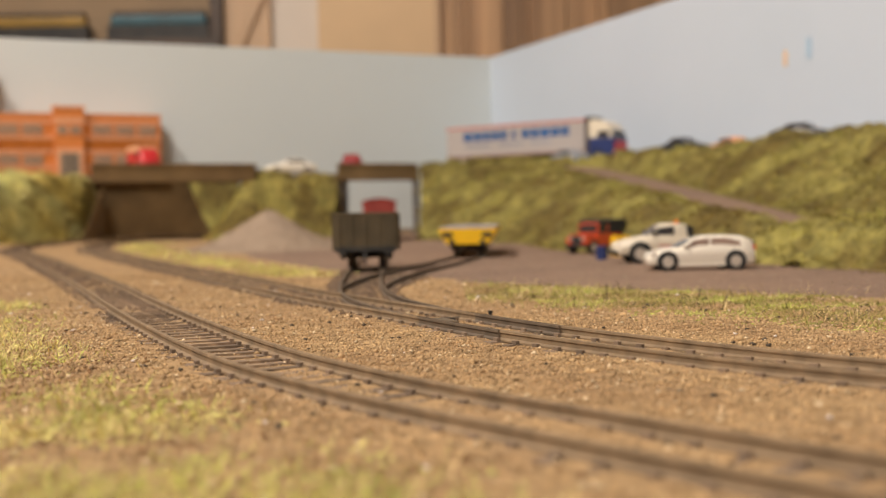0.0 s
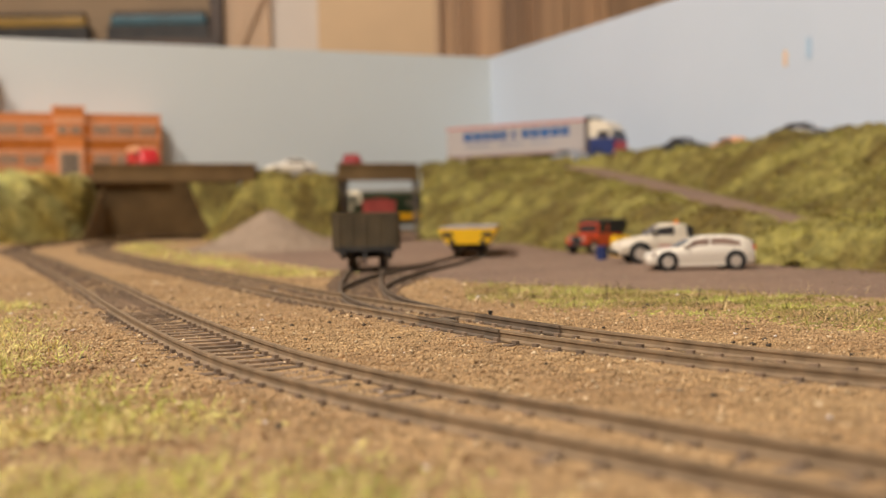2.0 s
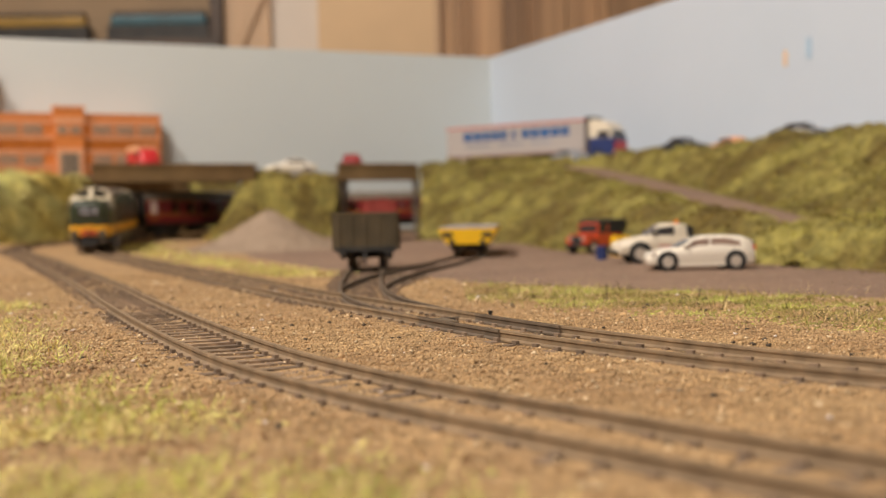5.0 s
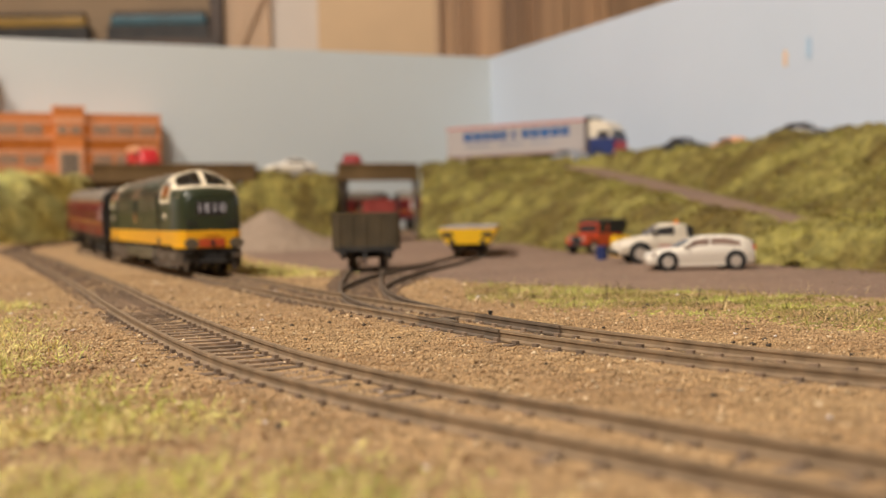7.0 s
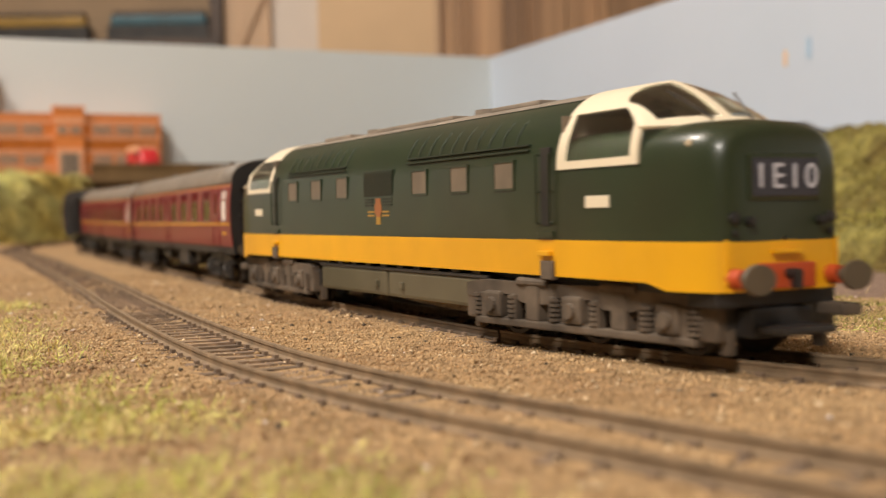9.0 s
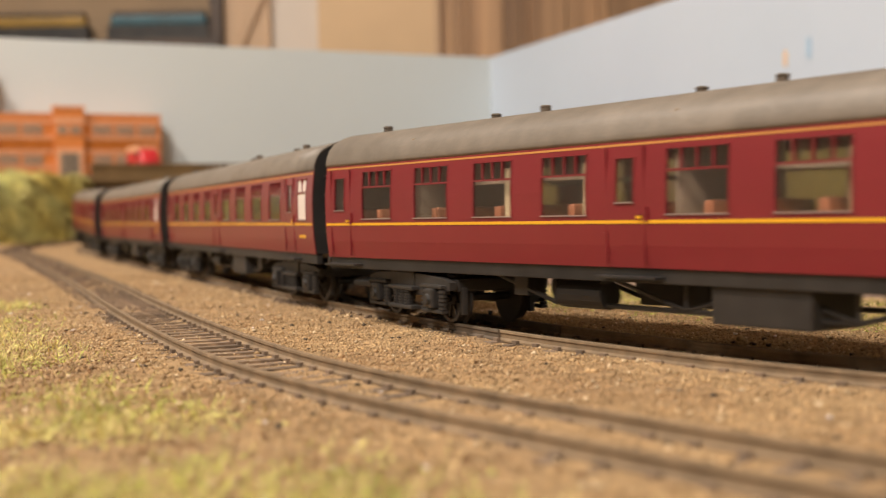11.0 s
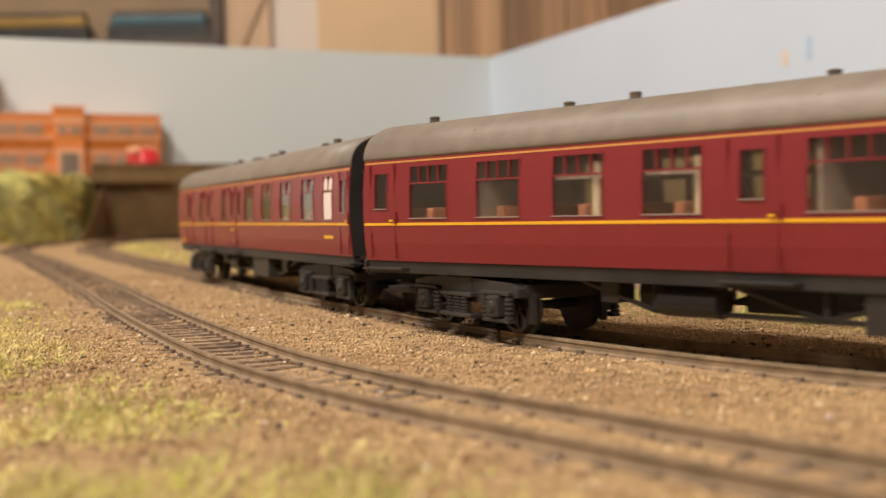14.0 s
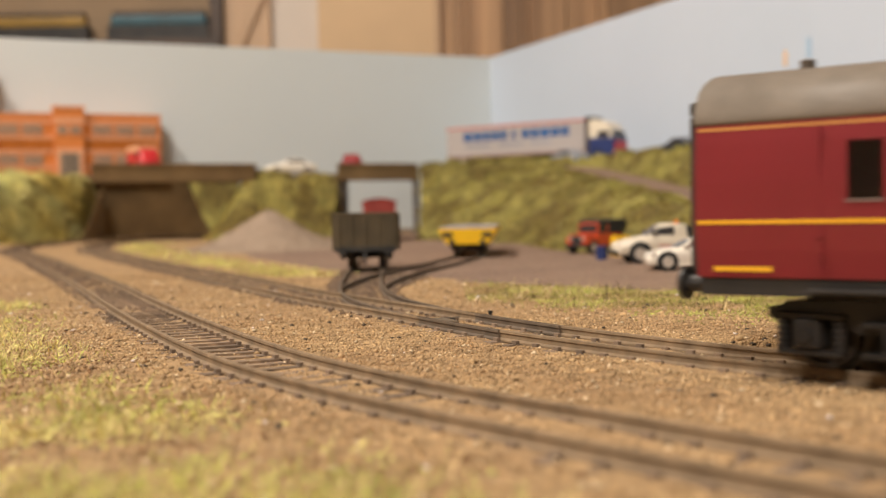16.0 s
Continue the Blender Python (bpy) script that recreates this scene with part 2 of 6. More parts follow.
def fbm(x, y, size, octaves=4, seed=0.0):
    return noise.fractal(Vector((x / size + seed, y / size, seed)), 1.0, 2.0, octaves, noise_basis="PERLIN_ORIGINAL")


RAMP_V, RAMP_U, RAMP_Z = [380, 512, 804, 1040, 1190], [105, 135, 212, 284, 300], [80, 71, 41, 17, 10]
RAMP_WIDE = [1.0, 1.0, 0.95, 0.7, 0.5]


def bank_uv(x, y):
    d = np.array([x, y]) - CORNER
    return float(d @ INTO), float(d @ ALONG)


def bank_height(x, y):
    """The grassed bank below the right-hand board, with a ramp cut into it; None off the bank."""
    u, v = bank_uv(x, y)
    if u < 4:
        return None
    foot = np.interp(v, [350, 560, 700, 800, 1000, 1200, 1400, 1800], [400, 350, 305, 318, 344, 362, 378, 400])
    crest = np.interp(v, [0, 400, 520, 1800], [200, 185, 116, 105])
    if u > foot + 2:
        return None
    wob = 7 * fbm(x, y, 36, 4, 3.1) + 4.5 * fbm(x, y, 15, 2, 8.1)
    top = np.interp(v, [0, 470, 600, 900, 1300], [85, 84, 80.5, 81, 80])
    if u < crest:
        return 76.0 if u < 95 else top + wob
    if v < 430:
        front = np.clip((u - crest) / max(foot - crest, 1), 0, 1)
        return top + (-3 - top) * smooth(front ** 1.3) + wob
    ru, rz = np.interp(v, RAMP_V, RAMP_U), np.interp(v, RAMP_V, RAMP_Z)
    fade = smooth((1230 - v) / 60)
    half = 22 * float(np.interp(v, RAMP_V, RAMP_WIDE))
    a, b = ru - half - 2, ru + half
    if u < a:
        z = rz + (top - rz) * (1 - smooth((u - crest) / max(a - crest, 4)))
        z += 2 * math.exp(-((u - crest - 12) / 14) ** 2) + wob
    elif u <= b:
        z = rz
    else:
        k = np.clip((u - b) / max(foot - b, 4), 0, 1)
        lip = np.interp(v, [430, 560, 700, 900, 1000, 1100, 1250], [0, 1, 2, 2, 4, 8, 9]) * math.sin(math.pi * min(1, k * 1.6)) if k < 0.62 else 0
        z = rz + (-3 - rz) * smooth(k ** 1.25) + lip + wob * (0.4 + 0.6 * math.sin(math.pi * k))
    if fade < 1:
        k = np.clip((u - crest) / max(foot - crest, 4), 0, 1)
        z = fade * z + (1 - fade) * (top + (-3 - top) * smooth(k) + wob)
    return float(z)


SHEAR = 0.42


def sheared(x, y):
    """Plan lines of the upper road run with the back board: y on that slant."""
    return y + SHEAR * (x + 350)


def mound_height(x, y):
    """The bank between the two bridges, and the one beyond the large bridge."""
    wob = 8 * fbm(x, y, 30, 4, 7.7) + 5 * fbm(x, y, 14, 2, 1.7)
    y_plan = y
    y = y - SHEAR * (x + 350)
    front = smooth((y - 1108 - 0.2 * abs(x + 155)) / 85)
    side = smooth((x + 268 - 0.1 * (y - 1110)) / 60) * smooth((-111 - x) / 4)
    a = front * side * smooth((1300 - y) / 20)
    edge = float(np.interp(y_plan, [1262, 1390], [-412, -416]))
    inward = (y_plan - 1262) * 0.36 - (x + 412) * 0.93
    left = smooth((edge - x + 4) / 14) * smooth(inward / 66) * smooth((x + 700) / 80) * smooth((y_plan - 1090) / 60)
    k = max(a * 0.94, left)
    return (77 * k + wob * min(1, 2.5 * k)) if k > 0.01 else None


def ground_height(x, y):
    bare = smooth((-15 - x) / 30) * smooth((520 - y) / 60) * (abs(x - outer_x(y)) < 9.5)
    return -2.5 - 0.5 * float(bare) - 0.7 * float(smooth((x - yard_edge(y) - 6) / 8)) + float(grade(x, y)) + 0.5 * fbm(x, y, 30, 3) + 0.25 * fbm(x, y, 7, 2, 5.0)


def grid(name, x0, x1, y0, y1, step, height, material, skirt=0.0):
    """A sheet over a rectangle of the plan; squares whose height is None are left out."""
    bm = bmesh.new()
    xs, ys = np.arange(x0, x1 + step / 2, step), np.arange(y0, y1 + step / 2, step)
    vs = {}
    for i, x in enumerate(xs):
        for j, y in enumerate(ys):
            z = height(x, y)
            if z is not None:
                vs[i, j] = bm.verts.new((x, y, z))
    for i in range(len(xs) - 1):
        for j in range(len(ys) - 1):
            k = [(i, j), (i + 1, j), (i + 1, j + 1), (i, j + 1)]
            if all(q in vs for q in k):
                bm.faces.new([vs[q] for q in k])
    return mesh_of(name, bm, material, smooth=True)


def structure(name, me, label, category="structure"):
    return tagged(part(name, me, None), label, category, kind="structure")


OUT_Y, OUT_X = OUTER[::-1, 1][OUTER[::-1, 1] < 1080], OUTER[::-1, 0][OUTER[::-1, 1] < 1080]


def outer_x(y):
    return float(np.interp(y, OUT_Y, OUT_X))


YARD = spline([(-190, 1110), (-160, 900), (-112, 760), (-78, 660), (-20, 560), (2, 505), (32, 462), (80, 418), (150, 352), (230, 290), (330, 240)], 6)


def yard_edge(y):
    return float(np.interp(y, YARD[::-1, 1], YARD[::-1, 0]))


# the baseboard: a fine sheet where the view passes, a coarse one round it
ground = structure("ground", grid("ground", -460, 300, 40, 1720, 5.0, ground_height, M["earth"]), "tan earth and ballast ground of the layout", "ground")
bm = bmesh.new()
for x0, x1, y0, y1 in ((-2600, -460, -900, 2400), (300, 2600, -900, 2400), (-460, 300, -900, 40), (-460, 300, 1720, 2400)):
    box(bm, x0, x1, y0, y1, -20, -3.2)
part("baseboard", bm, M["earth"], ground)

# yard surface, with a ragged edge
def yard_height(x, y):
    e = yard_edge(y) + 9 * fbm(x, y, 18, 3, 2.2)
    if x < e or y > 1330:
        return None
    return -2.0 - 1.3 * float(smooth(1 - (x - e) / 16)) + float(grade(x, y)) + 0.2 * fbm(x, y, 22, 3, 9.0)


structure("pavement", grid("yard_surface", -200, 360, 230, 1340, 4.0, yard_height, M["yard"]), "brown-grey trodden yard surface beside the tracks", "yard")

bank = structure("bank_right", grid("bank", -40, 720, 150, 1720, 6.0, lambda x, y: (bank_height(x, y) if x > -26 else None), M["flock"]), "olive scatter-covered embankment with a ramp", "embankment")
mound = structure("bank_back", grid("bank_back", -900, -106, 900, 1420, 5.0, mound_height, M["flock"]), "olive scatter-covered bank between the bridges", "embankment")


def ramp_mesh():
    """The brown ramp laid on the bank."""
    bm = bmesh.new()
    rows = []
    for v in np.arange(400, 1150, 10.0):
        ru, rz = np.interp(v, RAMP_V, RAMP_U), np.interp(v, RAMP_V, RAMP_Z)
        row = []
        for k in np.linspace(-1, 1, 7):
            uu = ru - 1 + k * float(np.interp(v, RAMP_V, RAMP_WIDE)) * (21 + 3 * fbm(v, k * 20, 60, 2, 1.0))
            p = CORNER + ALONG * v + INTO * uu
            row.append(bm.verts.new((p[0], p[1], rz + 1.2 - 0.6 * k * k)))
        rows.append(row)
    for a, b in zip(rows, rows[1:]):
        for i in range(6):
            bm.faces.new((a[i], b[i], b[i + 1], a[i + 1]))
    return mesh_of("ramp", bm, M["yard"], smooth=True)


structure("ramp_road", ramp_mesh(), "narrow brown earth ramp climbing the bank", "road")


def board(name, a, b, z0, z1, thick, label, holes=(), paint="warm_lit_board"):
    """An upright painted board between two plan points, with holes (from, to, top) along its foot."""
    a, b = np.array(a, float), np.array(b, float)
    d = (b - a) / np.linalg.norm(b - a)
    n = np.array([-d[1], d[0]])
    ang = math.atan2(d[1], d[0])
    m = Matrix.Translation((a[0], a[1], 0)) @ Matrix.Rotation(ang, 4, "Z")
    bm = bmesh.new()
    length = np.linalg.norm(b - a)
    cuts = sorted(holes)
    x = 0.0
    for h0, h1, top in cuts:
        box(bm, x, h0, 0, thick, z0, z1, m=m)
        box(bm, h0, h1, 0, thick, top, z1, m=m)
        x = h1
    box(bm, x, length, 0, thick, z0, z1, m=m)
    return structure(name, mesh_of(name, bm, M[paint]), label, "backdrop board")


BACK_DIR = np.array([0.9122, 0.4096])
back_left = CORNER - BACK_DIR * 1500
board("wall_back", back_left, CORNER, -20, 256, 9, "pale blue-grey painted backdrop board")
right_end = CORNER + ALONG * 2600
board("wall_right", CORNER, right_end, -20, 256, 9, "pale blue-grey painted backdrop board along the bank, cooler light in its colour", holes=[(95, 330, 78)], paint="cool_lit_board")

# upper road along the boards
bm = bmesh.new()
for v0, v1 in ((0, 1900),):
    p = [CORNER + ALONG * v0 + INTO * 2, CORNER + ALONG * v1 + INTO * 2, CORNER + ALONG * v1 + INTO * 96, CORNER + ALONG * v0 + INTO * 96]
    lo = [bm.verts.new((q[0], q[1], z)) for q, z in zip(p, (76.5, 76.5, 76.5, 76.5))]
    hi = [bm.verts.new((q[0], q[1], z)) for q, z in zip(p, (79, 79, 79, 79))]
    bm.faces.new(hi)
    bm.faces.new(lo[::-1])
    for i in range(4):
        bm.faces.new((lo[i], lo[(i + 1) % 4], hi[(i + 1) % 4], hi[i]))
structure("road", mesh_of("road", bm, M["road"]), "grey upper road along the backdrop", "road")


def slab(name, pts, z0, z1, material, label, category):
    bm = bmesh.new()
    lo = [bm.verts.new((x, y, z0)) for x, y in pts]
    hi = [bm.verts.new((x, y, z1)) for x, y in pts]
    bm.faces.new(hi)
    bm.faces.new(lo[::-1])
    for i in range(len(pts)):
        bm.faces.new((lo[i], lo[(i + 1) % len(pts)], hi[(i + 1) % len(pts)], hi[i]))
    bmesh.ops.recalc_face_normals(bm, faces=bm.faces)
    return mesh_of(name, bm, material)


def slanted(bm):
    for v in bm.verts:
        v.co.y = sheared(v.co.x, v.co.y)
    return bm


def bridge(label, x0, x1, y0, y1, abutments):
    b = thing("road_bridge", label, "bridge")
    part("deck", slanted(boxed(x0, x1, y0, y1, 77, 80, 0.3)), M["road"], b, "grey road deck")
    part("girder", slanted(boxed(x0, x1, y0 - 6, y0, 66, 83.0, 0.6)), M["brown_card"], b, "brown card fascia girder")
    part("parapet_rail", slanted(boxed(x0 - 1, x1 + 1, y0 - 7.5, y0 + 1, 83.0, 85.0, 0.4)), M["brown_card"], b)
    part("girder", slanted(boxed(x0, x1, y1, y1 + 5, 68, 80, 0.6)), M["brown_card"], b)
    for ax in abutments:
        part("abutment", slanted(boxed(ax - 2.5, ax + 2.5, y0 + 2, y1 - 2, -4, 77, 0.5)), M["road"], b, "grey abutment wall")
    return b


bridge("long brown card road bridge over the tracks", -356, -200, 1196, 1305, ())
bridge("short brown card road bridge over the siding", -115, -28, 1196, 1268, (-112.5, -30.5))
structure("road_back", mesh_of("road_back", slanted(boxed(-204, -115, 1200, 1268, 70.5, 74.5, 0.3)), M["road"]), "grey road between the two bridges", "road")
# wing wall under the left end of the long bridge, its top following the bank
bm = bmesh.new()
wing = [(k, 75 * float(smooth((k * 0.36 * 128 + k * 4 * 0.93 - 4) / 66))) for k in np.linspace(0.03, 1.15, 14)]
outline = [(k, -4.0) for k, z in wing] + [(k, z) for k, z in wing[::-1]]
sweep(bm, None, [[Vector((-411 - 4 * k + dx, 1262 + 128 * k, z)) for k, z in outline] for dx in (7, 7.9)])
bmesh.ops.recalc_face_normals(bm, faces=bm.faces)
structure("wing_wall", mesh_of("wing_wall", bm, M["brown_card"]), "brown card wing wall beside the bridge opening", "wall")
# brown inner panel behind the tracks
p0, p1 = CORNER - BACK_DIR * 900 + np.array([4, -10]), CORNER - BACK_DIR * 385 + np.array([4, -10])
structure("inner_panel", slab("inner_panel", [p0, p1, p1 + np.array([-2, 5]), p0 + np.array([-2, 5])], -3, 84, M["brown_card"], "", ""), "dark brown panel behind the bridge opening", "panel")


def beyond_height(d, u):
    """The shaded bank behind the tracks: d along the back board from the corner, u out from it."""
    foot = float(np.interp(d, [250, 330, 431, 480], [24, 40, 75, 84]))
    top = float(np.interp(d, [250, 340, 375, 410, 480], [40, 46, 60, 80, 84]))
    slope = float(smooth((foot - u) / max(foot - 8, 5)))
    return slope * top


rows = []
bm = bmesh.new()
for d in np.arange(250, 486, 5.0):
    row = []
    for u in np.linspace(3, 86, 18):
        # the left-hand end is cut on the slant, further from the corner at the top
        dd = d if d < 425 else 425 + (d - 425) * float(np.interp(u, [8, 75], [0.66, 0.1]))
        p = CORNER - BACK_DIR * dd + np.array([0.4096, -0.9122]) * u
        z = beyond_height(dd, u)
        row.append(bm.verts.new((p[0], p[1], z + 4 + (5 * fbm(p[0], p[1], 22, 3, 2.9) if z > 6 else -3 - 6 * (z < 1)))))
    rows.append(row)
for p, q in zip(rows, rows[1:]):
    for i in range(len(p) - 1):
        bm.faces.new((p[i], p[i + 1], q[i + 1], q[i]))
structure("bank_beyond", mesh_of("bank_beyond", bm, M["flock"], smooth=True), "dark olive bank behind the tracks under the bridge", "embankment")

# room
bm = bmesh.new()
box(bm, -2600, 2600, -2400, 3200, -960, -900)
structure("floor", mesh_of("floor", bm, M["carpet"]), "beige carpet floor of the room", "floor")
structure("ceiling", mesh_of("ceiling", boxed(-2650, 2650, -2450, 3250, 1700, 1750), M["plaster"]), "cream painted ceiling of the room", "ceiling")
for nm, lim in (("wall_north", (-2650, 2650, 3200, 3250)), ("wall_south", (-2650, 2650, -2450, -2400)), ("wall_west", (-2650, -2600, -2400, 3200)), ("wall_east", (2600, 2650, -2400, 3200))):
    structure(nm, mesh_of(nm, boxed(*lim, -960, 1700), M["plaster"]), "cream painted wall of the room", "wall")


# ---- rolling stock materials ----
M.update({
    "loco_green": mat("weathered_loco_green", (0.019, 0.034, 0.015), 0.33, var=0.15, size=60, second=(0.034, 0.036, 0.018), second_amount=0.6, second_size=18, coat=0.12, spec=0.42),
    "band_yellow": mat("warm_yellow_band", (0.82, 0.42, 0.006), 0.42, var=0.08, size=50, second=(0.66, 0.32, 0.014), second_amount=0.6, second_size=20),
    "cream": mat("cream_cab_paint", (0.80, 0.70, 0.52), 0.4, var=0.05, size=60),
    "loco_roof": mat("dusty_grey_roof", (0.23, 0.19, 0.15), 0.75, var=0.2, size=90, second=(0.29, 0.235, 0.18), second_size=25),
    "frame_brown": mat("dusty_bogie_frame", (0.085, 0.064, 0.045), 0.75, var=0.45, size=140, second=(0.16, 0.12, 0.083), second_size=50),
    "tank": mat("grey_green_tank", (0.085, 0.075, 0.042), 0.5, var=0.12, size=80, second=(0.14, 0.118, 0.076), second_size=30),
    "black": mat("grimy_black", (0.020, 0.018, 0.017), 0.55, var=0.3, size=120, second=(0.045, 0.038, 0.032), second_size=40),
    "coach_black": mat("underframe_black", (0.019, 0.017, 0.016), 0.5, var=0.3, size=120, second=(0.04, 0.034, 0.029), second_size=40),
    "wheel": mat("dark_wheel_steel", (0.05, 0.043, 0.038), 0.45, metal=0.5, var=0.2, size=150),
    "red": mat("buffer_beam_red", (0.50, 0.075, 0.02), 0.45, var=0.1, size=90),
    "maroon": mat("coach_maroon", (0.205, 0.0205, 0.025), 0.34, var=0.07, size=40, second=(0.21, 0.023, 0.028), second_size=12, coat=0.15),
    "coach_roof": mat("grey_coach_roof", (0.21, 0.178, 0.145), 0.5, var=0.14, size=160, bump=0.0001, bump_size=900, second=(0.17, 0.142, 0.112), second_size=26, spec=0.3),
    "gold": mat("gold_lining", (0.78, 0.40, 0.02), 0.45, var=0.05, size=60),
    "tan_line": mat("tan_gold_lining", (0.60, 0.29, 0.075), 0.5, var=0.08, size=60),
    "bright": mat("bare_metal_trim", (0.62, 0.6, 0.57), 0.3, metal=0.8, var=0.05, size=80),
    "sill": mat("dull_window_metal", (0.40, 0.30, 0.27), 0.4, metal=0.3, var=0.1, size=90),
    "curtain": mat("dull_cream_curtain", (0.46, 0.37, 0.22), 0.8, var=0.15, size=200),
    "seat": mat("orange_brown_seats", (0.30, 0.105, 0.045), 0.7, var=0.15, size=80),
    "table": mat("cream_partition", (0.30, 0.235, 0.165), 0.6, var=0.05, size=80),
    "white": mat("opaque_white_glazing", (0.80, 0.70, 0.63), 0.35, var=0.03, size=80),
    "glass": glass("clear_glazing", (0.74, 0.69, 0.66), 0.08, 1.62),
    "tinted": glass("tinted_glazing", (0.72, 0.72, 0.68), 0.05, 1.45),
    "panel": mat("headcode_black", (0.035, 0.032, 0.038), 0.2),
    "ink": mat("white_print", (0.60, 0.60, 0.66), 0.5),
    "crest": mat("crest_orange", (0.36, 0.13, 0.045), 0.5),
    "blank": mat("dusty_tan_pane", (0.165, 0.128, 0.09), 0.4, var=0.2, size=120),
    "crest_gold": mat("faded_gold_transfer", (0.42, 0.24, 0.04), 0.5),
    "buffer": mat("dull_olive_brown_buffer", (0.105, 0.08, 0.05), 0.6, var=0.15, size=120),
    "louvre": mat("dark_louvre", (0.018, 0.028, 0.016), 0.5),
    "lampglass": mat("lamp_lens", (0.75, 0.6, 0.4), 0.2),
})


def wheel_mesh(r, half=7.2):
    """A wheelset: axle, two wheels with flange, tread, recessed face and hub."""
    bm = bmesh.new()
    tube(bm, (0, -11, 0), (0, 11, 0), 1.0, n=8)
    for s in (-1, 1):
        prof = [(half - 0.6, r + 0.7), (half, r + 0.7), (half + 0.3, r), (half + 2.3, r - 0.1), (half + 2.3, r - 1.0), (half + 1.6, r - 1.3), (half + 1.6, 1.9), (half + 2.5, 1.6), (half + 2.5, 0.01)]
        n = 28
        rings = [[Vector((q[1] * math.cos(a), s * q[0], q[1] * math.sin(a))) for a in [2 * math.pi * k / n for k in range(n)]] for q in prof]
        rings.insert(0, [Vector((0.9 * math.cos(a), s * (half - 0.6), 0.9 * math.sin(a))) for a in [2 * math.pi * k / n for k in range(n)]])
        sweep(bm, None, rings, caps=False)
        for k in range(8):
            a = 2 * math.pi * k / 8
            m = Matrix.Rotation(a, 4, "Y")
            y = s * (half + 1.6)
            box(bm, 2.0, r - 1.2, min(y, y + s * 0.4), max(y, y + s * 0.4), -0.35, 0.35, m=m)
    bmesh.ops.recalc_face_normals(bm, faces=bm.faces)
    return mesh_of("wheelset", bm, M["wheel"])


def spring(bm, x, y, z0, z1, r=1.5, n=5):
    for k in range(n):
        z = z0 + (z1 - z0) * (k + 0.5) / n
        tube(bm, (x, y, z - (z1 - z0) / n * 0.33), (x, y, z + (z1 - z0) / n * 0.33), r, n=10)
        tube(bm, (x, y, z - (z1 - z0) / n * 0.5), (x, y, z + (z1 - z0) / n * 0.5), r * 0.6, n=8)


LOCO_WHEEL, COACH_WHEEL = wheel_mesh(7.0), wheel_mesh(6.1)


def loco_bogie_meshes():
    """A six-wheel bogie: two side frames with axle boxes, springs and brake gear, and the frame between."""
    sides = []
    for s in (-1, 1):
        bm = bmesh.new()
        a, b = sorted((s * 12.6, s * 15.6))
        prism(bm, [(-38, 8.6), (-38, 11.4), (-33, 12.2), (33, 12.2), (38, 11.4), (38, 8.6), (33, 8.0), (31, 9.4), (22, 9.4), (17, 7.8), (9, 7.8), (5, 9.4), (-5, 9.4), (-9, 7.8), (-17, 7.8), (-22, 9.4), (-31, 9.4), (-33, 8.0)], a, b)
        for x in (-27, 0, 27):
            c, d = sorted((s * 12.5, s * 16.6))
            box(bm, x - 3.0, x + 3.0, c, d, 4.4, 10.0, 0.7)
            tube(bm, (x, s * 16.2, 7.0), (x, s * 17.5, 7.0), 1.9, 1.5, n=12)
            box(bm, x - 4.6, x + 4.6, *sorted((s * 13, s * 15.6)), 3.4, 4.6, 0.3)
            for dx in (-4.4, 4.4):
                spring(bm, x + dx * 1.45, s * 15.0, 4.4, 9.4, 1.6)
        box(bm, -34, 34, *sorted((s * 14.0, s * 16.2)), 2.6, 4.2, 0.4)
        for x in (-31, -20, -7, 7, 20, 31):
            box(bm, x - 0.9, x + 0.9, *sorted((s * 14.0, s * 16.0)), 3.6, 9.6, 0.3)
        for x in (-13.5, 13.5):
            box(bm, x - 2.2, x + 2.2, *sorted((s * 12.5, s * 16.0)), 4.0, 12.6, 0.5)
            tube(bm, (x - 5, s * 15.2, 12.2), (x + 5, s * 15.2, 12.2), 1.1, n=10)
        for x in (-36, 36):
            box(bm, x - 2.4, x + 2.4, *sorted((s * 11.8, s * 15.4)), 3.6, 10.4, 0.6)
            box(bm, x - 1.1 + (1.6 if x > 0 else -1.6), x + 1.1 + (1.6 if x > 0 else -1.6), *sorted((s * 11.0, s * 13.0)), 1.2, 6.0, 0.3)
        sides.append(mesh_of("side_frame", bm, M["frame_brown"]))
    mid = bmesh.new()
    box(mid, -36, 36, -11.5, 11.5, 7.5, 12.5, 0.8)
    for x in (-37.5, 37.5):
        box(mid, x - 1.2, x + 1.2, -13.5, 13.5, 5.5, 10.5, 0.5)
    return sides, mesh_of("bogie_frame", mid, M["black"])


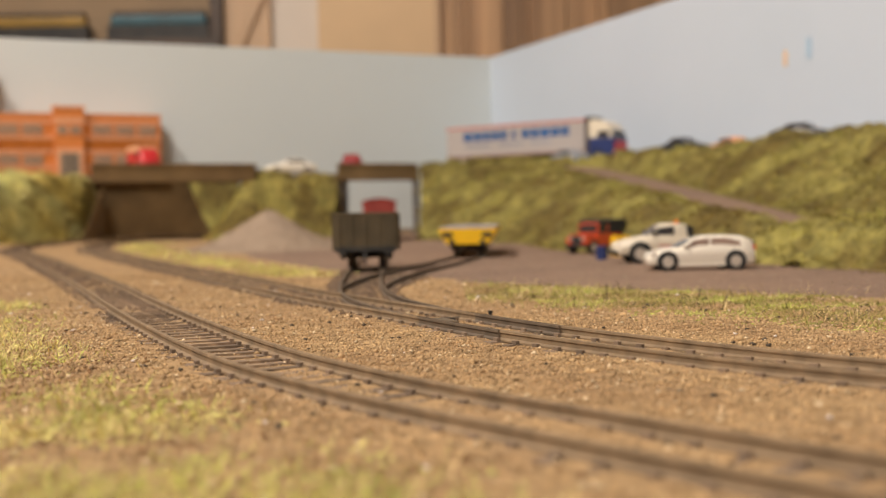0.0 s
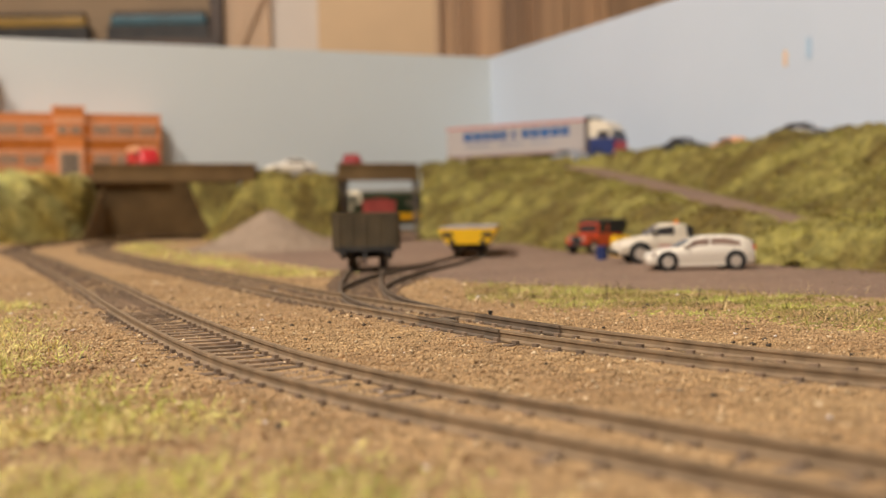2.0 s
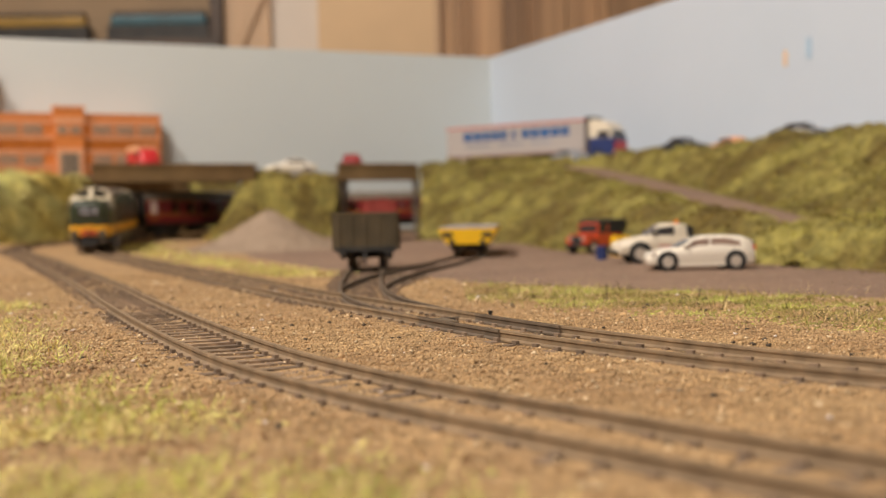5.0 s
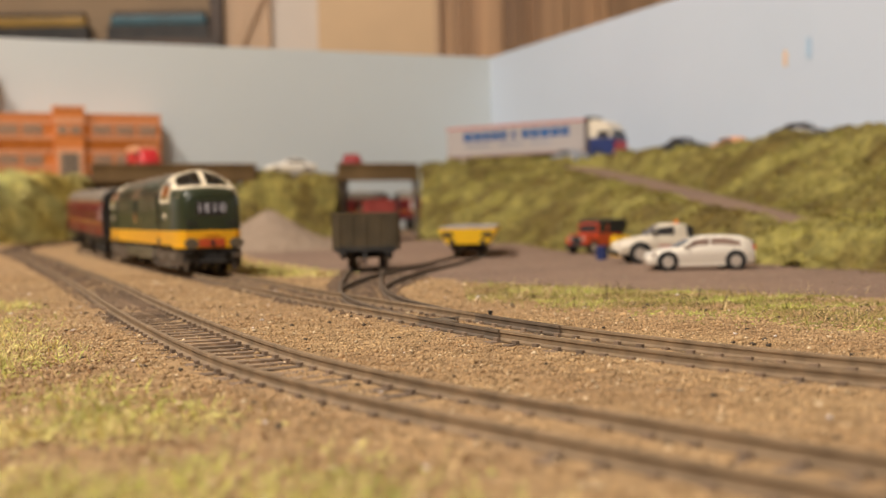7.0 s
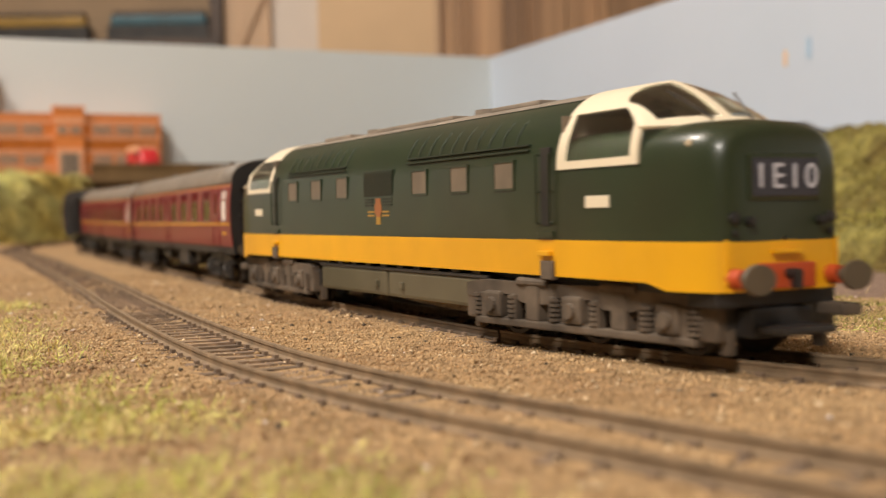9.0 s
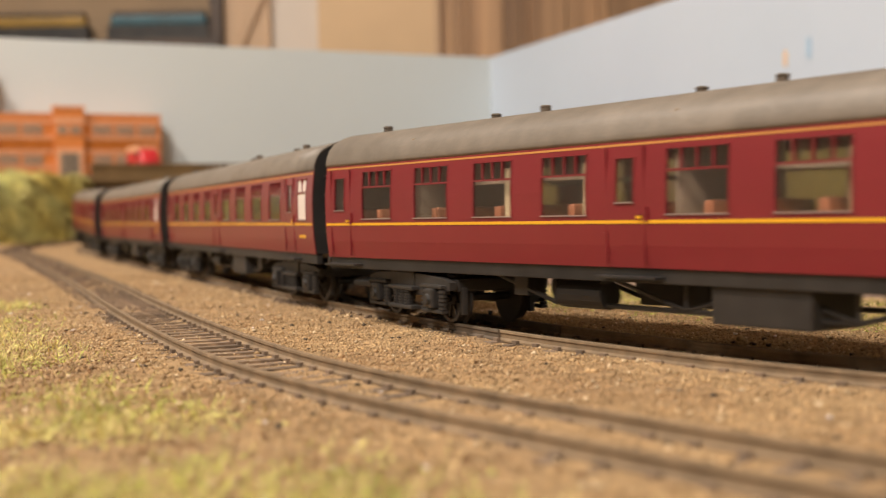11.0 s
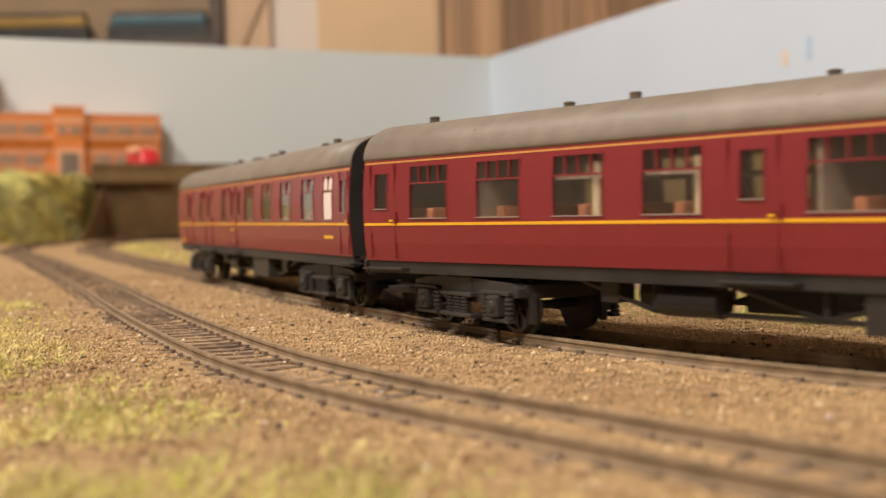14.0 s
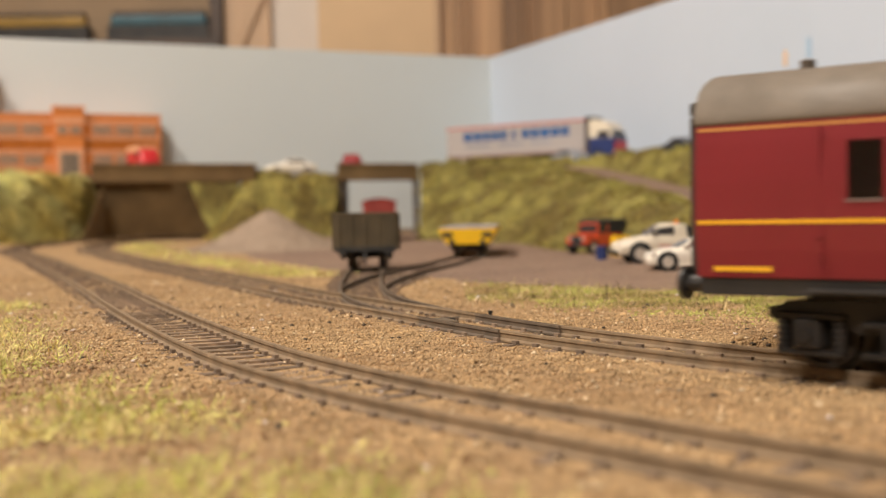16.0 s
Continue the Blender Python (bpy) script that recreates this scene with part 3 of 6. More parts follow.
def coach_bogie_meshes():
    """A four-wheel coach bogie: side frames with axle boxes, leaf and coil springs, footplank."""
    sides = []
    for s in (-1, 1):
        bm = bmesh.new()
        a, b = sorted((s * 11.8, s * 13.6))
        prism(bm, [(-25, 8.6), (-25, 10.4), (-20, 11.4), (-9, 12.0), (9, 12.0), (20, 11.4), (25, 10.4), (25, 8.6), (21, 8.0), (12, 8.8), (9, 6.6), (-9, 6.6), (-12, 8.8), (-21, 8.0)], a, b)
        for x in (-17, 17):
            c, d = sorted((s * 12.0, s * 15.8))
            box(bm, x - 2.4, x + 2.4, c, d, 4.0, 8.8, 0.6)
            tube(bm, (x, s * 15.4, 6.2), (x, s * 16.4, 6.2), 1.6, 1.2, n=12)
            box(bm, x - 6.0, x + 6.0, *sorted((s * 13.0, s * 15.0)), 8.8, 9.7, 0.3)
            for dx in (-5.0, 5.0):
                spring(bm, x + dx, s * 14.0, 3.6, 8.6, 1.1)
            box(bm, x - 5.8, x + 5.8, *sorted((s * 12.9, s * 14.9)), 2.8, 3.7, 0.3)
        for dx in (-3.4, 0.0, 3.4):
            spring(bm, dx, s * 14.6, 4.0, 7.8, 1.25)
        box(bm, -7.5, 7.5, *sorted((s * 12.6, s * 16.0)), 3.0, 4.0, 0.3)
        box(bm, -7.5, 7.5, *sorted((s * 12.6, s * 15.8)), 7.8, 8.8, 0.3)
        for x in (-24, 24):
            box(bm, x - 0.6, x + 0.6, *sorted((s * 8.5, s * 10.0)), 2.4, 9.0, 0.2)
        sides.append(mesh_of("side_frame", bm, M["coach_black"]))
    mid = bmesh.new()
    box(mid, -24, 24, -11.2, 11.2, 8.0, 11.2, 0.6)
    box(mid, -5, 5, -14, 14, 7.5, 12.5, 0.6)
    return sides, mesh_of("bogie_frame", mid, M["coach_black"])


LOCO_BOGIE, COACH_BOGIE = loco_bogie_meshes(), coach_bogie_meshes()


def add_bogie(parent, x, meshes, wheel, axles, r):
    sides, mid = meshes
    bogie = part("bogie", mid, None, parent, at=at_mm(x, 0, 0))
    for me in sides:
        part("side_frame", me, None, bogie)
    sets = [part("wheelset", wheel, None, bogie, at=at_mm(a, 0, r)) for a in axles]
    return bogie, sets


def arch(n, ring):
    """n points spread evenly over a polyline and its mirror, from the right side over the top to the left."""
    half = np.array(ring, float)
    full = np.vstack([half * [-1, 1], (half[::-1])[1:]])
    s = np.r_[0, np.cumsum(np.linalg.norm(np.diff(full, axis=0), axis=1))]
    q = np.linspace(0, s[-1], n)
    return np.stack([np.interp(q, s, full[:, 0]), np.interp(q, s, full[:, 1])], 1)


def rounded(ring, passes=2):
    p = np.array(ring, float)
    for _ in range(passes):
        out = [p[0]]
        for a, b in zip(p, p[1:]):
            out += [0.75 * a + 0.25 * b, 0.25 * a + 0.75 * b]
        out.append(p[-1])
        p = np.array(out)
    return p


def patch(rows, hole=None, close=False):
    """A surface through rows of points; hole(i, j) leaves a square out."""
    bm = bmesh.new()
    vs = [[bm.verts.new(p) for p in r] for r in rows]
    for i in range(len(vs) - 1):
        for j in range(len(vs[0]) - 1):
            if hole is None or not hole(i, j):
                bm.faces.new((vs[i][j], vs[i][j + 1], vs[i + 1][j + 1], vs[i + 1][j]))
    bmesh.ops.delete(bm, geom=[v for v in bm.verts if not v.link_faces], context="VERTS")
    bmesh.ops.recalc_face_normals(bm, faces=bm.faces)
    return bm


def text_mesh(body, size, material, depth=0.08):
    cu = bpy.data.curves.new("writing", "FONT")
    cu.body, cu.size, cu.align_x, cu.align_y, cu.extrude, cu.space_character = body, size, "CENTER", "CENTER", depth, 1.24
    ob = bpy.data.objects.new("writing", cu)
    scene.collection.objects.link(ob)
    me = bpy.data.meshes.new_from_object(ob.evaluated_get(bpy.context.evaluated_depsgraph_get()))
    bpy.data.objects.remove(ob)
    me.transform(Matrix.Diagonal((MM, MM, MM, 1)))
    me.materials.clear()
    me.materials.append(material)
    return me


HULL = rounded([(17.5, 21.2), (17.5, 33), (17.4, 37), (16.7, 40.8), (14.9, 44.8), (11.9, 48.2), (7.5, 50.7), (0.0, 51.8)], 2)
CAB_RING = rounded([(17.55, 35.2), (17.45, 38), (16.75, 41.1), (15.0, 44.9), (12.0, 48.4), (7.5, 51.0), (0.0, 52.1)], 2)


def build_loco():
    loco = thing("diesel_locomotive", "dark green diesel locomotive with cream cabs and yellow band", "locomotive")
    # main hull between the cabs
    full = arch(61, HULL)
    xs = [-89.5, -84, -83.9, -60, -30, 0, 30, 60, 83.9, 84, 89.5]
    part("body", patch([[Vector((x, y, z)) for y, z in full] for x in xs]), M["loco_green"], loco, smooth=True)
    part("roof_panel", patch([[Vector((x, y * 0.56, float(np.interp(abs(y) * 0.56, HULL[::-1, 0], HULL[::-1, 1])) + 0.15)) for y, z in arch(15, [(17.5, 21), (0, 21.01)])] for x in (-89, -40, 0, 40, 89)]), M["loco_roof"], loco, "dusty grey roof centre")
    for x0, x1 in ((-66, -44), (-24, 24), (44, 66)):
        part("roof_hatch", boxed(x0, x1, -7, 7, 50.6, 51.8, 0.4), M["loco_roof"], loco)
    for x in (-34, 34):
        bm = bmesh.new()
        tube(bm, (x, 0, 51.1), (x, 0, 52.4), 5.2, n=20)
        part("roof_fan", bm, M["loco_roof"], loco)
    # cantrail grilles
    for s in (-1, 1):
        for x in np.r_[np.arange(-72, -18, 6.0), np.arange(18, 73, 6.0)]:
            bm = bmesh.new()
            pts = [(17.0, 41.0), (16.1, 43.2), (14.4, 45.6), (12.2, 47.7), (9.8, 49.2)]
            for (a, b), (c, d) in zip(pts, pts[1:]):
                tube(bm, (x, s * (a - 0.1), b - 0.1), (x, s * (c - 0.1), d - 0.1), 0.15, n=6)
            part("roof_rib", bm, M["rib_green"], loco)
        for x0, x1 in ((-74, -24), (18, 78)):
            bm = bmesh.new()
            for z in (39.6, 40.7):
                box(bm, x0, x1, *sorted((s * 16.5, s * (17.4 - (z - 39.6) * 0.25))), z, z + 0.4, 0.1)
            part("cantrail_grille", bm, M["louvre"], loco)
        # side windows, louvre, crest, doors, plates
        for x in (-68, -47, -26, 25.6, 47, 68):
            frame_bm = bmesh.new()
            for lim in ((x - 4.5, x + 4.5, 37.6, 38.1), (x - 4.5, x + 4.5, 31.6, 32.1), (x - 4.5, x - 4.0, 32.1, 37.6), (x + 4.0, x + 4.5, 32.1, 37.6)):
                box(frame_bm, lim[0], lim[1], *sorted((s * 17.2, s * 17.72)), lim[2], lim[3])
            w = part("side_window", frame_bm, M["loco_green"], loco)
            part("pane", boxed(x - 4.0, x + 4.0, *sorted((s * 17.3, s * 17.58)), 32.1, 37.6), M["blank"], w, "dusty tan blanked pane")
        bm = bmesh.new()
        for k in range(9):
            box(bm, -9.4, 9.4, *sorted((s * 17.2, s * 17.78)), 32.6 + k * 0.66, 32.95 + k * 0.66)
        box(bm, -9.8, 9.8, *sorted((s * 17.2, s * 17.56)), 32.0, 38.8)
        part("side_grille", bm, M["louvre"], loco)
        bm = bmesh.new()
        for k in range(3):
            box(bm, -9, -3.2, *sorted((s * 17.2, s * 17.68)), 29.4 + k * 0.8, 29.8 + k * 0.8)
            box(bm, 3.2, 9, *sorted((s * 17.2, s * 17.68)), 29.4 + k * 0.8, 29.8 + k * 0.8)
        part("side_grille", bm, M["louvre"], loco)
        bm = bmesh.new()
        tube(bm, (0, s * 17.3, 28.6), (0, s * 17.64, 28.6), 2.3, n=16)
        box(bm, -1.5, 1.5, *sorted((s * 17.3, s * 17.62)), 29, 31.4, 0.1)
        part("crest", bm, M["crest"], loco, "faded orange crest transfer")
        bm = bmesh.new()
        for z in (26.6, 27.6):
            box(bm, -7, -2.6, *sorted((s * 17.3, s * 17.62)), z, z + 0.45)
            box(bm, 2.6, 7, *sorted((s * 17.3, s * 17.62)), z, z + 0.45)
        box(bm, -1.4, 1.4, *sorted((s * 17.3, s * 17.62)), 24.4, 26.8, 0.1)
        part("crest", bm, M["crest_gold"], loco)
        for e in (-1, 1):
            x0, x1 = sorted((e * 83.2, e * 86.6))
            # raised black strip: the shade of the door recess put in as colour
            part("door_recess", boxed(x0, x1, *sorted((s * 16.9, s * 17.62)), 24, 40.0, 0.15), M["black"], loco)
            for dx in (82.4, 87.4):
                bm = bmesh.new()
                tube(bm, (e * dx, s * 18.3, 24.6), (e * dx, s * 18.3, 38.6), 0.22, n=6)
                for z in (24.6, 31, 38.6):
                    tube(bm, (e * dx, s * 17.3, z), (e * dx, s * 18.35, z), 0.2, n=6)
                part("handrail", bm, M["loco_green"], loco)
            part("nameplate", boxed(*sorted((e * 99.5, e * 107.3)), *sorted((s * 17.3, s * 17.75)), 27.5, 29.8, 0.1), M["cream"], loco, "small cream number panel")
            part("cab_step", boxed(*sorted((e * 82, e * 88)), *sorted((s * 16.8, s * 18.0)), 21.5, 23.0, 0.2), M["loco_green"], loco)
            part("cab_step", boxed(*sorted((e * 83, e * 87.5)), *sorted((s * 16.8, s * 18.8)), 18.0, 19.0, 0.2), M["band_yellow"], loco)
            part("cab_step", boxed(*sorted((e * 83.5, e * 88)), *sorted((s * 16.8, s * 18.3)), 13.2, 17.0, 0.2), M["frame_brown"], loco)
    # ends: nose, cab, valance band, buffers
    nose = arch(49, rounded([(17.5, 21.2), (17.5, 31), (17.3, 35.5), (16.2, 39.3), (13.2, 41.6), (8, 42.5), (0, 42.8)], 2))
    nose_x = [(89.0, 1, 1), (112, 1, 1), (118, 0.985, 1), (123, 0.955, 1.0), (127, 0.91, 0.995), (129.6, 0.865, 0.98), (131.4, 0.82, 0.955), (132.7, 0.77, 0.92), (133.5, 0.72, 0.875), (134.0, 0.65, 0.81), (134.3, 0.4, 0.5), (134.4, 0.02, 0.03)]
    ring = arch(141, CAB_RING)
    for e in (-1, 1):
        rows = [[Vector((e * x, y * w, 21.2 + (z - 21.2) * h)) for y, z in nose] for x, w, h in nose_x]
        n_ob = part("nose", patch(rows), M["loco_green"], loco, smooth=True)
        band_x = [(0.0, 17.55), (112, 17.55), (118, 17.3), (123, 16.8), (127, 16.0), (129.6, 15.2), (131.4, 14.4), (132.7, 13.55), (133.5, 12.7), (134.0, 11.5), (134.5, 0.0)]
        rows = []
        for x, w in band_x:
            lo = 13.9 if x < 120 else 12.6
            rows.append([Vector((e * x, -w, lo)), Vector((e * x, -w, 21.25))])
        for x, w in band_x[::-1][1:]:
            lo = 13.9 if x < 120 else 12.6
            rows.append([Vector((e * x, w, lo)), Vector((e * x, w, 21.25))])
        bm = patch(rows)
        bmesh.ops.solidify(bm, geom=bm.faces[:], thickness=0.7)
        part("lower_band", bm, M["band_yellow"], loco, "warm yellow lower body band")
        # cab roof with side windows and windscreen
        stations = [0.0, 0.07, 0.1, 0.3, 0.5, 0.70, 0.86, 0.90, 1.0]
        sx = []
        for y, z in ring:
            t = float(smooth((z - 42.0) / 8.0))
            bx = 114.5 - 10.5 * t
            fy, fz, fx = y, z, 116.0
            if z > 42.0:
                fx = 122.5 - 6.5 * (abs(y) / 16.4) ** 2
                fz = 41.9
                fy = y * 1.04
            sx.append((bx, fx, fy, fz))
        rear = [0.0, 0.06, 0.12, 0.5, 0.88, 0.97, 1.0]
        rows_c = []
        for v in rear:
            rows_c.append([Vector((e * (89.2 + (b[0] - 89.2) * v), y, z)) for (y, z), b in zip(ring, sx)])
        for v in stations[1:]:
            rows_c.append([Vector((e * (b[0] + (b[1] - b[0]) * v), y + (b[2] - y) * v, z + (b[3] - z) * v + 1.3 * math.sin(math.pi * v) * smooth((z - 43) / 6))) for (y, z), b in zip(ring, sx)])
        nr = len(rear) - 1

        def side_hole(i, j):
            z = min(ring[j][1], ring[j + 1][1])
            zt = max(ring[j][1], ring[j + 1][1])
            return 2 <= i < nr - 1 and z > 36.6 and zt < 46.4

        def screen_hole(i, j):
            y = abs(ring[j][0] + ring[j + 1][0]) / 2
            zt = min(ring[j][1], ring[j + 1][1])
            k = i - nr
            return 1 <= k < 6 and 1.1 < y < 13.0 and zt > 43.2

        bm = patch(rows_c, lambda i, j: side_hole(i, j) or screen_hole(i, j))
        bmesh.ops.solidify(bm, geom=bm.faces[:], thickness=0.6)
        cab = part("cab", bm, M["cream"], loco, "cream cab surround", smooth=False)
        for s in (-1, 1):
            bm = patch(rows_c, lambda i, j: not (side_hole(i, j) and (ring[j][0] * s > 0)))
            bmesh.ops.solidify(bm, geom=bm.faces[:], thickness=0.25)
            part("side_pane", bm, M["tinted"], cab).visible_shadow = False
            bm = patch(rows_c, lambda i, j: not (screen_hole(i, j) and (ring[j][0] * s > 0)))
            bmesh.ops.solidify(bm, geom=bm.faces[:], thickness=0.25)
            part("windscreen", bm, M["tinted"], cab).visible_shadow = False
            bm = bmesh.new()
            tube(bm, (e * 121.5, s * 4.5, 43.2), (e * 112.5, s * 8.0, 49.0), 0.22, n=5)
            part("wiper", bm, M["black"], cab)
        part("cab_interior", boxed(*sorted((e * 90, e * 104)), -13, 13, 30, 38, 1.0), M["tank"], cab)
        part("cab_interior", boxed(*sorted((e * 88.9, e * 89.9)), -16, 16, 30, 46, 0.2), M["blank"], cab)
        # headcode panel, lamps, handrails
        part("headcode_panel", boxed(*sorted((e * 132, e * 134.75)), -8.1, 8.1, 28.0, 36.2, 0.7), M["loco_green"], loco)
        part("headcode_blind", boxed(*sorted((e * 132.5, e * 134.9)), -7.5, 7.5, 28.8, 35.4, 0.2), M["panel"], loco, "black headcode blind")
        if e > 0:
            part("headcode", text_mesh("1E10", 6.1, M["ink"]), None, loco, "white headcode characters", at=at_mm(134.98, 0, 32.1, 90, 0, 90))
        for s in (-1, 1):
            for dy, z, r in ((10.9, 25.2, 1.1), (8.0, 24.6, 0.85), (10.8, 22.6, 0.6)):
                bm = bmesh.new()
                x = 133.9 - (0 if dy < 10 else 1.0)
                tube(bm, (e * (x - 1), s * dy, z), (e * (x + 1.6), s * dy, z), r, n=14)
                tube(bm, (e * (x + 1.6), s * dy, z), (e * (x + 1.8), s * dy, z), r * 0.8, r * 0.7, n=14)
                part("marker_lamp", bm, M["black"], loco)
            bm = bmesh.new()
            tube(bm, (e * 133.9, s * 12.4, 21.6), (e * 133.9, s * 12.4, 14), 0.3, n=6)
            part("handrail", bm, M["band_yellow"], loco)
            bm = bmesh.new()
            tube(bm, (e * 126.2, s * 14.2, 38.2), (e * 127.8, s * 14.6, 38.2), 0.7, n=10)
            part("grab_lamp", bm, M["lampglass"], loco)
            bm = bmesh.new()
            tube(bm, (e * 132, s * 10.9, 15.0), (e * 136.5, s * 10.9, 15.0), 1.9, 1.6, n=14)
            part("buffer_shank", bm, M["red"], loco, "red buffer housing")
            bm = bmesh.new()
            tube(bm, (e * 136.5, s * 10.9, 15.0), (e * 139.8, s * 10.9, 15.0), 1.0, n=10)
            bmesh.ops.create_cone(bm, cap_ends=True, segments=24, radius1=2.65, radius2=2.5, depth=0.8, matrix=Matrix.Translation((e * 140.1, s * 10.9, 15.0)) @ Matrix.Rotation(math.pi / 2 * e, 4, "Y") @ Matrix.Diagonal((1, 1.35, 1, 1)))
            part("buffer_head", bm, M["buffer"], loco, "dull oval buffer head")
        part("buffer_beam", boxed(*sorted((e * 132.3, e * 135.1)), -6.4, 6.4, 13.0, 17.4, 0.3), M["red"], loco, "red buffer beam")
        bm = bmesh.new()
        tube(bm, (e * 135, 0, 15.6), (e * 137.9, 0, 15.6), 0.9, n=10)
        box(bm, *sorted((e * 136.5, e * 138.1)), -0.7, 0.7, 13.0, 16.0, 0.2)
        part("coupling_hook", bm, M["black"], loco)
        part("coupling_hook", boxed(*sorted((e * 134, e * 135.7)), -3.2, 3.2, 19.0, 19.7, 0.2), M["band_yellow"], loco)
        part("drag_box", boxed(*sorted((e * 124.5, e * 132.5)), -13.5, 13.5, 9.8, 12.7, 0.5), M["black"], loco)
        part("coupling_plate", boxed(*sorted((e * 130.5, e * 140.5)), -6, 6, 5.4, 6.8, 0.5), M["black"], loco)
        part("coupling_pocket", boxed(*sorted((e * 126.5, e * 133.5)), -7, 7, 4.4, 9.6, 0.6), M["black"], loco)
        part("brake_hose", boxed(*sorted((e * 131.5, e * 138.5)), *sorted((e * 9.5, e * 14)), 7.8, 10.0, 0.5), M["frame_brown"], loco)
    part("underframe", boxed(-128, 128, -13.6, 13.6, 11.8, 14.5, 0.4), M["black"], loco)
    for x0, x1 in ((-46, 2.6), (3.6, 58)):
        t = part("fuel_tank", boxed(x0, x1, -16.6, 16.6, 5.3, 12.3, 0.9), M["tank"], loco, "grey-green underfloor tank")
        part("tank_rib", boxed(x0 - 0.6, x1 + 0.6, -16.9, 16.9, 12.2, 13.0, 0.2), M["black"], t)
        for s in (-1, 1):
            part("tank_valve", boxed((x0 + x1) / 2 - 1 + 18 * (1 if x0 < 0 else -1), (x0 + x1) / 2 + 1 + 18 * (1 if x0 < 0 else -1), *sorted((s * 16, s * 17.4)), 7.5, 9.5, 0.4), M["tank"], t)
    for x in np.arange(-44, 58, 10.5):
        part("conduit_clip", boxed(x, x + 4, -16.4, 16.4, 12.9, 13.9, 0.2), M["black"], loco)
    gear = [add_bogie(loco, x, LOCO_BOGIE, LOCO_WHEEL, (27, 0, -27), 7.0) for x in (90, -90)]
    return loco, gear


# ---- coaches ----
def coach_y(z):
    return float(np.interp(z, [15.6, 20, 25, 31, 36, 40.6], [16.9, 17.45, 17.75, 17.8, 17.55, 16.95]))


ROOF = rounded([(16.95, 40.4), (17.25, 40.6), (17.15, 42.4), (15.8, 45.7), (13.0, 47.95), (8.4, 49.65), (0, 50.4)], 2)


def window_meshes(w, z0, z1, vents, opaque):
    """Frame, vent bars and pane of one coach window, drawn at the right-hand side's middle."""
    bm = bmesh.new()
    t = 0.3
    for x0, x1, a, b in ((-w / 2, w / 2, z0, z0 + t), (-w / 2, w / 2, z1 - t, z1), (-w / 2, -w / 2 + t, z0 + t, z1 - t), (w / 2 - t, w / 2, z0 + t, z1 - t)):
        rows = [[Vector((x, -coach_y(z) - 0.18, z)) for z in (a, (a + b) / 2, b)] for x in (x0, x1)]
        p = patch(rows)
        bmesh.ops.solidify(p, geom=p.faces[:], thickness=0.7)
        tmp = bpy.data.meshes.new("t")
        p.to_mesh(tmp)
        p.free()
        bm.from_mesh(tmp)
        bpy.data.meshes.remove(tmp)
    frame_me = mesh_of("window_frame", bm, M["maroon"])
    vent_me = None
    if vents:
        bm = bmesh.new()
        zb = z1 - (z1 - z0) * 0.34
        y = coach_y(zb)
        box(bm, -w / 2, w / 2, -y - 0.05, -y + 0.7, zb - 0.15, zb + 0.25)
        for k in range(1, vents):
            x = -w / 2 + w * k / vents
            box(bm, x - 0.16, x + 0.16, -y + 0.05, -y + 0.75, zb, z1 - 0.3)
        vent_me = mesh_of("vent", bm, M["maroon"])
    rows = [[Vector((x, -coach_y(z) + 0.25, z)) for z in np.linspace(z0, z1, 6)] for x in (-w / 2, w / 2)]
    p = patch(rows)
    bmesh.ops.solidify(p, geom=p.faces[:], thickness=0.3)
    pane_me = mesh_of("pane", p, M["white"] if opaque else M["glass"])
    sill = bmesh.new()
    box(sill, -w / 2 + 0.1, w / 2 - 0.1, -coach_y(z0) - 0.32, -coach_y(z0) + 0.1, z0 + 0.05, z0 + 0.3)
    return frame_me, vent_me, pane_me, mesh_of("sill", sill, M["sill"])


WIN = {}


def coach_shell(windows, z_rows):
    """One side of a coach with its window openings cut through, on the right-hand side."""
    xs = sorted({-129.0, 129.0, *[w[0] for w in windows], *[w[1] for w in windows], *np.linspace(-129, 129, 12)})
    rows = [[Vector((x, -coach_y(z), z)) for z in z_rows] for x in xs]

    def hole(i, j):
        xm, zm = (xs[i] + xs[i + 1]) / 2, (z_rows[j] + z_rows[j + 1]) / 2
        return any(w[0] < xm < w[1] and w[2] < zm < w[3] for w in windows)

    p = patch(rows, hole)
    p.normal_update()
    if sum(f.normal.y for f in p.faces) > 0:
        bmesh.ops.reverse_faces(p, faces=p.faces[:])
    low = min(v.co.y for v in p.verts)
    bmesh.ops.solidify(p, geom=p.faces[:], thickness=0.55)
    shift = low - min(v.co.y for v in p.verts)
    for v in p.verts:
        v.co.y += shift
    return p


